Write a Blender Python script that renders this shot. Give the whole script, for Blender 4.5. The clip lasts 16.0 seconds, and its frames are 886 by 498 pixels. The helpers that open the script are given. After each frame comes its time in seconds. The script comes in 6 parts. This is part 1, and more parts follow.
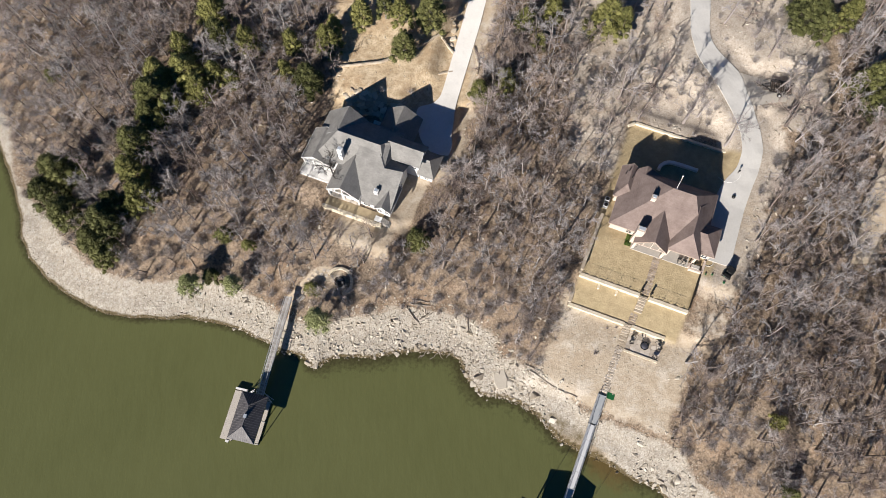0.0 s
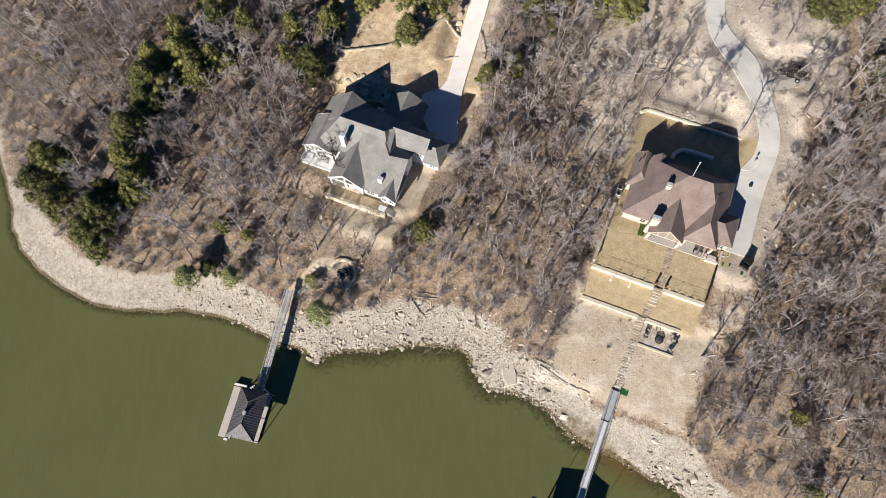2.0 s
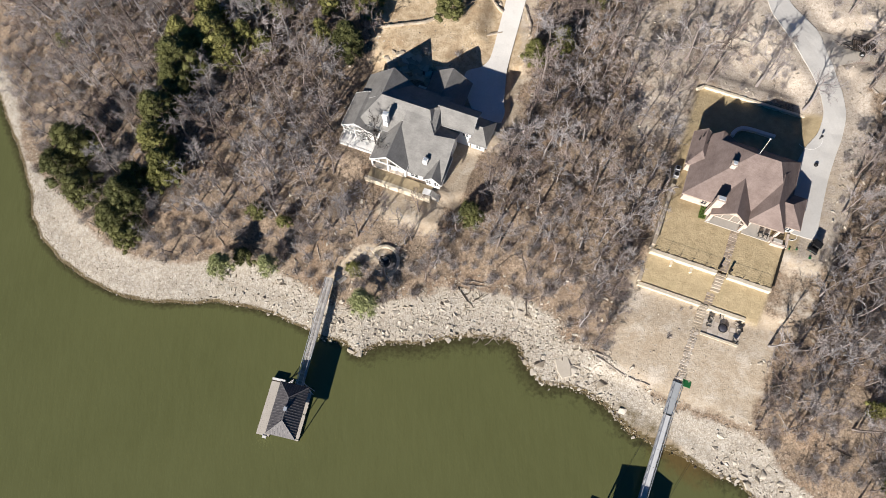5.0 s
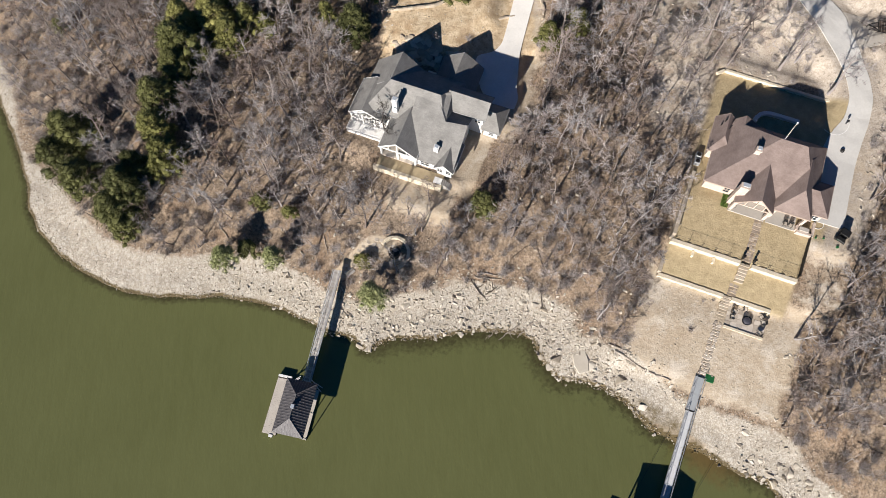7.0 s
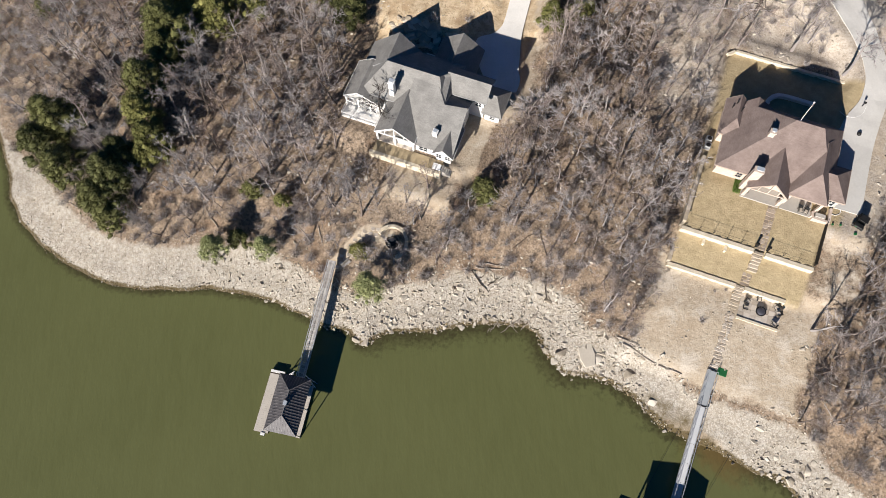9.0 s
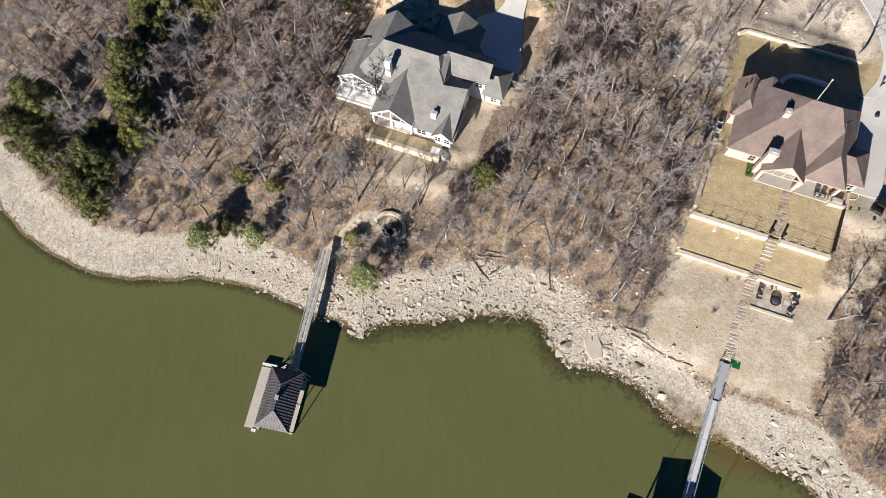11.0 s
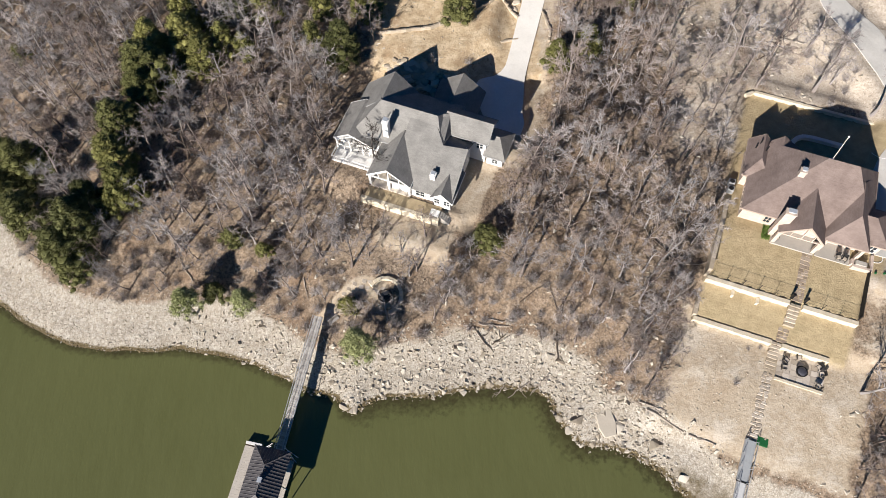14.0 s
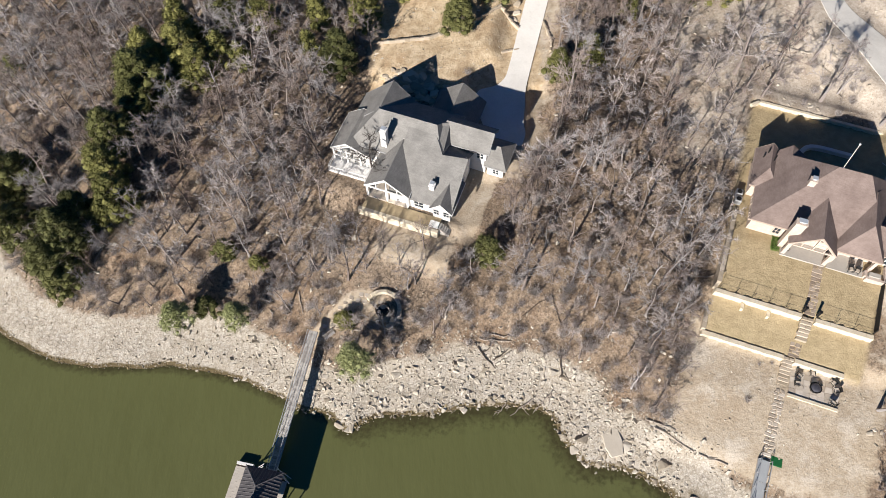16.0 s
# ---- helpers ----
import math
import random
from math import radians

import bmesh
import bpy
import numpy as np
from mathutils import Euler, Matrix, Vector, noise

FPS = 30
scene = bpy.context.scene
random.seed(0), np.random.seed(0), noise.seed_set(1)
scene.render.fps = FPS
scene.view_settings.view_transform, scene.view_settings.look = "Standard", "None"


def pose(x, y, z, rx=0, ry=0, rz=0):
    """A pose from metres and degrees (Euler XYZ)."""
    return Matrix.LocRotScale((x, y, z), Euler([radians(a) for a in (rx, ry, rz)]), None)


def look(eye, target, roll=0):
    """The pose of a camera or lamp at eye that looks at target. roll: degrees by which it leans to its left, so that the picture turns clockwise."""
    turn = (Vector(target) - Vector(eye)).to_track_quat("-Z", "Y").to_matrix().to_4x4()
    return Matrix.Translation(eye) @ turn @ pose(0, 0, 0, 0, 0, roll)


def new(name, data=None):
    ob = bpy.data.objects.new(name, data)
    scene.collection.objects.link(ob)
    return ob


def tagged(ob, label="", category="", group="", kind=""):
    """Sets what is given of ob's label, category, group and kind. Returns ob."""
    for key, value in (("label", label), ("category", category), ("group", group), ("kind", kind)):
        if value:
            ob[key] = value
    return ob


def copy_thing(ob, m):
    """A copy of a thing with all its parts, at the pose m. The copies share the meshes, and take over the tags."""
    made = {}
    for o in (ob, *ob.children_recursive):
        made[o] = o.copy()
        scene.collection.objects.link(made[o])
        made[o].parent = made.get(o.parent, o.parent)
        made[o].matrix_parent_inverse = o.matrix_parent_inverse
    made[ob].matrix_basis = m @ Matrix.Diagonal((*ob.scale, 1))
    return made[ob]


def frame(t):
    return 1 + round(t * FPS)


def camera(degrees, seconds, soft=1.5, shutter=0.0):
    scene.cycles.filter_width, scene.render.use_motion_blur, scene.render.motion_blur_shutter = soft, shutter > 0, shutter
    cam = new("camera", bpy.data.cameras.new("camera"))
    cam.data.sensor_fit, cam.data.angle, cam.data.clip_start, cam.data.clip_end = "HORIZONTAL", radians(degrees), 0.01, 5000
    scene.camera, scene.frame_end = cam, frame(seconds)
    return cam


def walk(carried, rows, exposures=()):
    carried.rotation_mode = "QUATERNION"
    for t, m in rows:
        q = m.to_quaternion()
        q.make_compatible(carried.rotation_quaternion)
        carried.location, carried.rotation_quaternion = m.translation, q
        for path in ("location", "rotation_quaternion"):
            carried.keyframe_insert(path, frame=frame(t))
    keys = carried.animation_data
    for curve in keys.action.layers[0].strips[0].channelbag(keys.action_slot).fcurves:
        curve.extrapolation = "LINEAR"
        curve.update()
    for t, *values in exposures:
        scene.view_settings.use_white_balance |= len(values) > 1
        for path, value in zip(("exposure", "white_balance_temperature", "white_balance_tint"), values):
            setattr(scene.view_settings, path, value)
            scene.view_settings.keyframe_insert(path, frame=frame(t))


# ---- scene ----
cam = camera(65.5, 16.0, soft=0.9)
METRES, EYE, TILT, LEAN, TURN = 40.0, 123.0, -70.0, 0.0, 0.0
ROWS = [
    (0.0, 0.0, 0.0, 0.0, 0.0, 0.0, -0.0),
    (0.5, -0.0014, 0.0273, -0.0097, -0.03, -0.0, -0.01),
    (1.0, -0.0068, 0.0546, -0.0202, -0.06, 0.0, -0.01),
    (1.5, -0.0181, 0.0826, -0.0302, -0.12, -0.01, 0.01),
    (2.0, -0.0369, 0.1113, -0.041, -0.16, 0.0, 0.04),
    (2.5, -0.0655, 0.1397, -0.0515, -0.22, -0.01, 0.07),
    (3.0, -0.1007, 0.168, -0.0604, -0.29, -0.04, 0.11),
    (3.5, -0.14, 0.1962, -0.0692, -0.33, -0.06, 0.18),
    (4.0, -0.1806, 0.2243, -0.078, -0.36, -0.08, 0.27),
    (5.25, -0.2575, 0.2912, -0.0968, -0.36, -0.16, 0.44),
    (6.5, -0.2898, 0.3558, -0.1148, -0.32, -0.24, 0.59),
    (7.0, -0.2881, 0.3825, -0.1241, -0.3, -0.23, 0.67),
    (7.5, -0.2876, 0.4107, -0.135, -0.32, -0.22, 0.73),
    (8.0, -0.2875, 0.44, -0.1466, -0.32, -0.19, 0.79),
    (8.5, -0.2875, 0.4695, -0.1565, -0.32, -0.2, 0.85),
    (9.0, -0.2876, 0.4988, -0.1683, -0.33, -0.17, 0.9),
    (9.5, -0.288, 0.5279, -0.1788, -0.36, -0.2, 0.95),
    (11.0, -0.2857, 0.6120, -0.2122, -0.34, -0.2, 1.02),
    (11.4, -0.2849, 0.6333, -0.2211, -0.33, -0.02, 1.04),
    (11.8, -0.2841, 0.6547, -0.2298, -0.32, 0.6, 1.06),
    (12.0, -0.2838, 0.6653, -0.2341, -0.32, 1.02, 1.07),
    (12.5, -0.2831, 0.6913, -0.2418, -0.34, 2.43, 1.08),
    (13.0, -0.283, 0.7176, -0.2494, -0.33, 3.86, 1.08),
    (13.5, -0.2834, 0.7406, -0.2554, -0.33, 5.25, 1.1),
    (14.0, -0.2832, 0.7574, -0.2611, -0.3, 6.59, 1.1),
    (14.5, -0.2826, 0.7755, -0.2672, -0.28, 7.61, 1.11),
    (15.0, -0.2822, 0.7947, -0.2742, -0.29, 8.24, 1.12),
    (15.5, -0.2821, 0.8126, -0.281, -0.3, 8.49, 1.13),
    (16.0, -0.2814, 0.8328, -0.2889, -0.29, 8.53, 1.13),
]
walk(cam, [(t, pose(0, 0, EYE, TILT, LEAN, TURN) @ pose(METRES * x, METRES * y, METRES * z, 90 + pitch, roll, yaw)) for t, x, y, z, yaw, pitch, roll in ROWS])

# world, sun
SUN_AZ, SUN_EL = 212.0, 24.0
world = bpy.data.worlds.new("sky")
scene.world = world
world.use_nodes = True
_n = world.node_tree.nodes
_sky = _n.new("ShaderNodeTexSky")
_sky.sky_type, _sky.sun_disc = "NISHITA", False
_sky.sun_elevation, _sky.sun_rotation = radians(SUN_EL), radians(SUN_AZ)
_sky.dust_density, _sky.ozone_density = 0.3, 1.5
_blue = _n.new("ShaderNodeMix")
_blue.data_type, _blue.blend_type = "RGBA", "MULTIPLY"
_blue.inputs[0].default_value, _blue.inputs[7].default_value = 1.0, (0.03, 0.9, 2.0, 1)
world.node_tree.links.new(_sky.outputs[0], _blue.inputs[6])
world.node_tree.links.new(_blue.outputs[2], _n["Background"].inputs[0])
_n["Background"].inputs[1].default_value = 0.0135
sun_data = bpy.data.lights.new("sun", "SUN")
sun_data.energy, sun_data.angle, sun_data.color = 5.0, radians(0.5), (1.0, 0.935, 0.862)
sun = new("sun", sun_data)
_sd = Vector((math.sin(radians(SUN_AZ)) * math.cos(radians(SUN_EL)), math.cos(radians(SUN_AZ)) * math.cos(radians(SUN_EL)), math.sin(radians(SUN_EL))))
sun.matrix_world = look(_sd * 300, (0, 0, 0))
scene.view_settings.exposure = 0.79

# ---- materials ----


class Mat:
    """A small node-tree writer round one Principled shader."""

    def __init__(self, name, rough=0.8, metal=0.0, spec=0.3):
        self.m = bpy.data.materials.new(name)
        self.m.use_nodes = True
        self.t = self.m.node_tree
        self.b = self.t.nodes["Principled BSDF"]
        self.b.inputs["Roughness"].default_value = rough
        self.b.inputs["Metallic"].default_value = metal
        self.b.inputs["Specular IOR Level"].default_value = spec
        self.pos = self.t.nodes.new("ShaderNodeNewGeometry").outputs["Position"]

    def put(self, node, key, value):
        if hasattr(value, "is_linked"):
            self.t.links.new(value, node.inputs[key])
        else:
            node.inputs[key].default_value = value

    def coord(self):
        return self.t.nodes.new("ShaderNodeTexCoord").outputs["Object"]

    def noise(self, scale, detail=4.0, rough=0.55, where=None, stretch=None):
        v = where if where is not None else self.pos
        if stretch:
            mp = self.t.nodes.new("ShaderNodeMapping")
            mp.inputs["Scale"].default_value = stretch
            self.t.links.new(v, mp.inputs["Vector"])
            v = mp.outputs[0]
        n = self.t.nodes.new("ShaderNodeTexNoise")
        self.t.links.new(v, n.inputs["Vector"])
        n.inputs["Scale"].default_value, n.inputs["Detail"].default_value, n.inputs["Roughness"].default_value = scale, detail, rough
        return n.outputs["Fac"]

    def cells(self, scale, what="Color", feature="F1"):
        n = self.t.nodes.new("ShaderNodeTexVoronoi")
        n.feature = feature
        self.t.links.new(self.pos, n.inputs["Vector"])
        n.inputs["Scale"].default_value = scale
        return n.outputs[what]

    def ramp(self, fac, *stops):
        n = self.t.nodes.new("ShaderNodeValToRGB")
        e = n.color_ramp.elements
        while len(e) < len(stops):
            e.new(0.5)
        for k, (p, c) in zip(e, stops):
            k.position = p
            k.color = (c, c, c, 1) if isinstance(c, (int, float)) else (*c, 1)
        self.t.links.new(fac, n.inputs[0])
        return n.outputs[0]

    def mix(self, fac, a, b, mode="MIX"):
        n = self.t.nodes.new("ShaderNodeMix")
        n.data_type, n.blend_type = "RGBA", mode
        for key, v in ((0, fac), (6, a), (7, b)):
            self.put(n, key, (*v, 1) if isinstance(v, tuple) and len(v) == 3 else v)
        return n.outputs[2]

    def math(self, op, a, b=0.0):
        n = self.t.nodes.new("ShaderNodeMath")
        n.operation = op
        self.put(n, 0, a)
        self.put(n, 1, b)
        return n.outputs[0]

    def attr(self, name):
        n = self.t.nodes.new("ShaderNodeAttribute")
        n.attribute_name = name
        return n.outputs["Fac"]

    def random(self, island=False):
        if island:
            return self.t.nodes.new("ShaderNodeNewGeometry").outputs["Random Per Island"]
        return self.t.nodes.new("ShaderNodeObjectInfo").outputs["Random"]

    def wave(self, scale, axis="X", where=None):
        n = self.t.nodes.new("ShaderNodeTexWave")
        n.bands_direction = axis
        self.t.links.new(where if where is not None else self.coord(), n.inputs["Vector"])
        n.inputs["Scale"].default_value = scale
        return n.outputs["Fac"]

    def bump(self, h, strength=0.4, dist=0.05):
        n = self.t.nodes.new("ShaderNodeBump")
        n.inputs["Strength"].default_value, n.inputs["Distance"].default_value = strength, dist
        self.t.links.new(h, n.inputs["Height"])
        self.t.links.new(n.outputs[0], self.b.inputs["Normal"])
        return self

    def color(self, c):
        self.put(self.b, "Base Color", (*c, 1) if isinstance(c, tuple) else c)
        return self


def plain(name, dark, light, scale=1.5, rough=0.8, metal=0.0, bump=0.3, island=None):
    """A surface whose colour drifts between two tones at two scales."""
    m = Mat(name, rough, metal)
    f = m.math("ADD", m.math("MULTIPLY", m.noise(scale), 0.6), m.math("MULTIPLY", m.noise(scale * 9, 3), 0.4))
    if island is not None:
        f = m.math("ADD", m.math("MULTIPLY", f, 0.45), m.math("MULTIPLY", m.random(island), 0.55))
    m.color(m.ramp(f, (0.28, dark), (0.72, light)))
    if bump:
        m.bump(m.noise(scale * 14, 3), bump, 0.03)
    return m.m


def ground_material():
    m = Mat("ground_soil", 0.95, 0, 0.1)
    big, mid, fine = m.noise(0.06, 3), m.noise(0.45, 5, 0.65), m.noise(3.5, 4, 0.7)
    leaf = m.mix(m.ramp(mid, (0.35, 0.0), (0.68, 1.0)), (0.14, 0.102, 0.073), (0.31, 0.233, 0.164))
    leaf = m.mix(m.ramp(big, (0.45, 0.0), (0.65, 0.5)), leaf, (0.315, 0.25, 0.186))
    leaf = m.mix(m.ramp(m.noise(1.1, 5, 0.7), (0.54, 0.0), (0.68, 0.75)), leaf, (0.44, 0.35, 0.262))
    leaf = m.mix(m.ramp(m.noise(0.19, 4, 0.6), (0.53, 0.0), (0.65, 0.4)), leaf, (0.25, 0.158, 0.096))
    leaf = m.mix(m.ramp(m.noise(2.2, 3, 0.6), (0.36, 0.75), (0.5, 0.0)), leaf, (0.075, 0.06, 0.048))
    speck = m.cells(4.5)
    leaf = m.mix(m.ramp(m.math("MULTIPLY", speck, 1.0), (0.66, 0.0), (0.82, 0.45)), leaf, (0.42, 0.34, 0.27))
    leaf = m.mix(m.ramp(m.cells(7.0), (0.2, 0.55), (0.38, 0.0)), leaf, (0.07, 0.055, 0.044))
    leaf = m.mix(m.ramp(m.noise(8.0, 3, 0.7), (0.55, 0.0), (0.7, 0.5)), leaf, (0.42, 0.34, 0.26))
    crack = m.ramp(m.cells(1.9, "Distance", "DISTANCE_TO_EDGE"), (0.02, 1.0), (0.12, 0.0))
    crack2 = m.ramp(m.cells(4.6, "Distance", "DISTANCE_TO_EDGE"), (0.03, 1.0), (0.16, 0.0))
    beach = m.mix(m.ramp(m.cells(4.6), (0.1, 0.0), (0.9, 1.0)), (0.38, 0.335, 0.272), (0.59, 0.54, 0.468))
    beach = m.mix(m.math("MULTIPLY", m.ramp(m.cells(1.9), (0.45, 0.0), (0.6, 0.75)), m.ramp(m.noise(0.7, 3), (0.45, 0.0), (0.6, 1.0))), beach, (0.58, 0.54, 0.48))
    beach = m.mix(m.ramp(m.noise(0.5, 5, 0.7), (0.52, 0.0), (0.72, 0.6)), beach, (0.40, 0.34, 0.255))
    beach = m.mix(m.math("MULTIPLY", crack2, 0.4), beach, (0.17, 0.142, 0.11))
    beach = m.mix(m.math("MULTIPLY", m.math("MULTIPLY", crack, m.ramp(m.noise(0.9, 3), (0.4, 0.0), (0.6, 1.0))), 0.5), beach, (0.15, 0.125, 0.1))
    beach = m.mix(m.ramp(m.noise(7.0, 3, 0.7), (0.33, 0.6), (0.46, 0.0)), beach, (0.2, 0.17, 0.13))
    lawn = m.mix(m.ramp(m.noise(0.8, 5, 0.7), (0.35, 0.0), (0.65, 1.0)), (0.315, 0.25, 0.15), (0.43, 0.345, 0.215))
    lawn = m.mix(m.ramp(m.noise(0.3, 3), (0.58, 0.0), (0.72, 0.3)), lawn, (0.275, 0.235, 0.13))
    lawn = m.mix(m.ramp(m.noise(9.0, 2), (0.3, 0.3), (0.6, 0.0)), lawn, (0.23, 0.185, 0.115))
    dirt = m.mix(m.ramp(m.noise(0.7, 6, 0.7), (0.3, 0.0), (0.7, 1.0)), (0.33, 0.268, 0.195), (0.465, 0.395, 0.31))
    dirt = m.mix(m.ramp(m.noise(4.0, 3, 0.7), (0.55, 0.0), (0.72, 0.6)), dirt, (0.54, 0.485, 0.41))
    dirt = m.mix(m.ramp(m.noise(0.25, 5, 0.7), (0.5, 0.0), (0.64, 0.8)), dirt, (0.51, 0.455, 0.385))
    dirt = m.mix(m.ramp(m.noise(0.14, 5, 0.7), (0.48, 0.0), (0.62, 0.4)), dirt, (0.37, 0.285, 0.20))
    dirt = m.mix(m.ramp(m.noise(1.6, 4, 0.7), (0.34, 0.5), (0.46, 0.0)), dirt, (0.26, 0.205, 0.145))
    gravel = m.mix(m.ramp(m.noise(1.2, 6, 0.75), (0.3, 0.0), (0.7, 1.0)), (0.31, 0.262, 0.212), (0.50, 0.442, 0.378))
    gravel = m.mix(m.ramp(m.noise(0.3, 5, 0.7), (0.5, 0.0), (0.66, 0.7)), gravel, (0.27, 0.22, 0.17))
    gravel = m.mix(m.ramp(m.cells(5.5), (0.66, 0.0), (0.8, 0.5)), gravel, (0.52, 0.47, 0.41))
    gravel = m.mix(m.ramp(m.noise(3.0, 4, 0.7), (0.34, 0.6), (0.48, 0.0)), gravel, (0.15, 0.125, 0.10))
    wob = m.math("MULTIPLY", m.math("SUBTRACT", m.noise(0.5, 5, 0.7), 0.5), 1.1)

    def mask(name):
        return m.ramp(m.math("ADD", m.attr(name), wob), (0.4, 0.0), (0.62, 1.0))
    c = m.mix(mask("gravel"), leaf, gravel)
    c = m.mix(mask("dirt"), c, dirt)
    clay = m.mix(m.ramp(m.noise(0.6, 6, 0.7), (0.38, 0.0), (0.62, 1.0)), (0.40, 0.30, 0.19), (0.60, 0.49, 0.345))
    clay = m.mix(m.ramp(m.noise(0.22, 5, 0.7), (0.52, 0.0), (0.64, 0.6)), clay, (0.36, 0.25, 0.15))
    clay = m.mix(m.ramp(m.noise(2.5, 4, 0.7), (0.36, 0.7), (0.46, 0.0)), clay, (0.25, 0.185, 0.12))
    c = m.mix(mask("clay"), c, clay)
    c = m.mix(mask("beach"), c, beach)
    c = m.mix(m.attr("lawn"), c, lawn)
    c = m.mix(m.ramp(m.math("ADD", m.attr("wet"), m.math("MULTIPLY", wob, 0.8)), (0.4, 0.0), (0.7, 0.9)), c, (0.10, 0.073, 0.03))
    m.color(c)
    return m.bump(m.math("ADD", m.noise(2.0, 5, 0.7), m.math("MULTIPLY", fine, 0.5)), 0.5, 0.2).m


def water_material():
    m = Mat("lake_water", 0.12, 0, 0.5)
    c = m.mix(m.ramp(m.noise(0.05, 3), (0.3, 0.0), (0.7, 1.0)), (0.107, 0.114, 0.0435), (0.12, 0.1265, 0.0495))
    c = m.mix(m.ramp(m.noise(0.6, 3, 0.6, stretch=(1.0, 0.25, 1.0)), (0.35, 0.0), (0.7, 0.5)), c, (0.126, 0.135, 0.054))
    weed = m.math("MULTIPLY", m.attr("shallow"), m.ramp(m.noise(0.8, 5, 0.65), (0.5, 0.0), (0.66, 1.0)))
    c = m.mix(m.math("MULTIPLY", weed, 0.9), c, (0.035, 0.036, 0.016))
    c = m.mix(m.ramp(m.math("ADD", m.attr("edge"), m.math("MULTIPLY", m.math("SUBTRACT", m.noise(1.6, 4), 0.5), 0.9)), (0.4, 0.0), (0.9, 0.9)), c, (0.052, 0.046, 0.02))
    silt = m.ramp(m.math("ADD", m.attr("silt"), m.math("MULTIPLY", m.math("SUBTRACT", m.noise(0.7, 5, 0.7), 0.5), 0.9)), (0.35, 0.0), (0.9, 0.9))
    c = m.mix(silt, c, (0.135, 0.095, 0.035))
    m.color(c)
    return m.bump(m.math("ADD", m.noise(0.9, 3, 0.5, stretch=(1.7, 0.4, 1.0)), m.math("MULTIPLY", m.noise(2.4, 2, stretch=(1.5, 0.5, 1.0)), 0.35)), 0.34, 0.08).m


def shingle_material(name, dark, light):
    m = Mat(name, 0.9, 0, 0.15)
    o = m.coord()
    f = m.math("ADD", m.math("MULTIPLY", m.noise(0.6, 4, 0.6, o), 0.6), m.math("MULTIPLY", m.noise(3.2, 4, 0.7, o, (0.5, 0.5, 3.0)), 0.4))
    c = m.ramp(f, (0.3, dark), (0.7, light))
    c = m.mix(m.ramp(m.noise(11.0, 2, 0.6, o), (0.4, 0.25), (0.55, 0.0)), c, tuple(v * 0.6 for v in dark))
    m.color(c)
    return m.bump(m.noise(9, 3, 0.6, o, (1, 1, 3)), 0.5, 0.04).m


def seam_material():
    m = Mat("standing_seam_metal", 0.6, 0.0, 0.3)
    m.color(m.ramp(m.noise(0.9, 4), (0.3, (0.075, 0.07, 0.075)), (0.7, (0.12, 0.112, 0.115))))
    return m.m


def concrete_material(name, dark, light, joint=0.0):
    m = Mat(name, 0.85, 0, 0.2)
    f = m.math("ADD", m.math("MULTIPLY", m.noise(0.25, 4, 0.6), 0.6), m.math("MULTIPLY", m.noise(4, 4, 0.7), 0.4))
    c = m.ramp(f, (0.3, dark), (0.7, light))
    c = m.mix(m.ramp(m.noise(0.8, 6, 0.75), (0.55, 0.0), (0.75, 0.3)), c, tuple(v * 0.7 for v in dark))
    m.color(c)
    return m.bump(m.noise(12, 3), 0.2, 0.02).m


def bark_material(name, tones, source):
    """Winter wood whose tint differs from tree to tree. source: 'object', 'island' or 'tree' (a value kept on each tree's points)."""
    m = Mat(name, 0.95, 0, 0.1)
    pick = m.attr("tree") if source == "tree" else m.random(source == "island")
    f = m.math("ADD", m.math("MULTIPLY", pick, 0.62), m.math("MULTIPLY", m.noise(0.33, 3, 0.6), 0.38))
    m.color(m.ramp(f, *[(0.1 + 0.75 * k / (len(tones) - 1), c) for k, c in enumerate(tones)]))
    return m.m


def leaf_material(name, dark, light, island=True):
    m = Mat(name, 0.75, 0, 0.2)
    f = m.math("ADD", m.math("MULTIPLY", m.random(True), 0.2), m.math("MULTIPLY", m.noise(0.9, 3), 0.8))
    f = m.math("ADD", m.math("MULTIPLY", f, 0.75), m.math("MULTIPLY", m.random(False), 0.25))
    m.color(m.ramp(f, (0.25, dark), (0.75, light)))
    return m.m


GROUND = ground_material()
WATER = water_material()
ROOF_GREY = shingle_material("grey_shingles", (0.165, 0.16, 0.152), (0.31, 0.30, 0.283))
ROOF_BROWN = shingle_material("brown_shingles", (0.15, 0.114, 0.102), (0.28, 0.222, 0.2))
SEAM = seam_material()
SEAM_RIB = plain("seam_rib_metal", (0.15, 0.143, 0.145), (0.21, 0.2, 0.2), 2, 0.6, 0.0, 0)
DRIP_GREY = plain("grey_drip_edge", (0.2, 0.2, 0.2), (0.3, 0.3, 0.3), 2, 0.6, 0, 0)
DRIP_TAN = plain("tan_fascia", (0.30, 0.24, 0.2), (0.42, 0.34, 0.29), 2, 0.7, 0, 0)
WHITE = plain("white_paint", (0.70, 0.69, 0.67), (0.82, 0.81, 0.79), 1.2, 0.6, 0, 0.1)
BRICK_TAN = plain("pale_brick", (0.42, 0.33, 0.27), (0.62, 0.53, 0.46), 2.5, 0.9)
LIMESTONE = plain("limestone_wall", (0.52, 0.44, 0.32), (0.72, 0.65, 0.52), 1.4, 0.9)
DRIVE_WHITE = concrete_material("new_concrete", (0.66, 0.64, 0.60), (0.80, 0.78, 0.74))
DRIVE_GREY = concrete_material("grey_concrete", (0.45, 0.438, 0.413), (0.56, 0.546, 0.518))
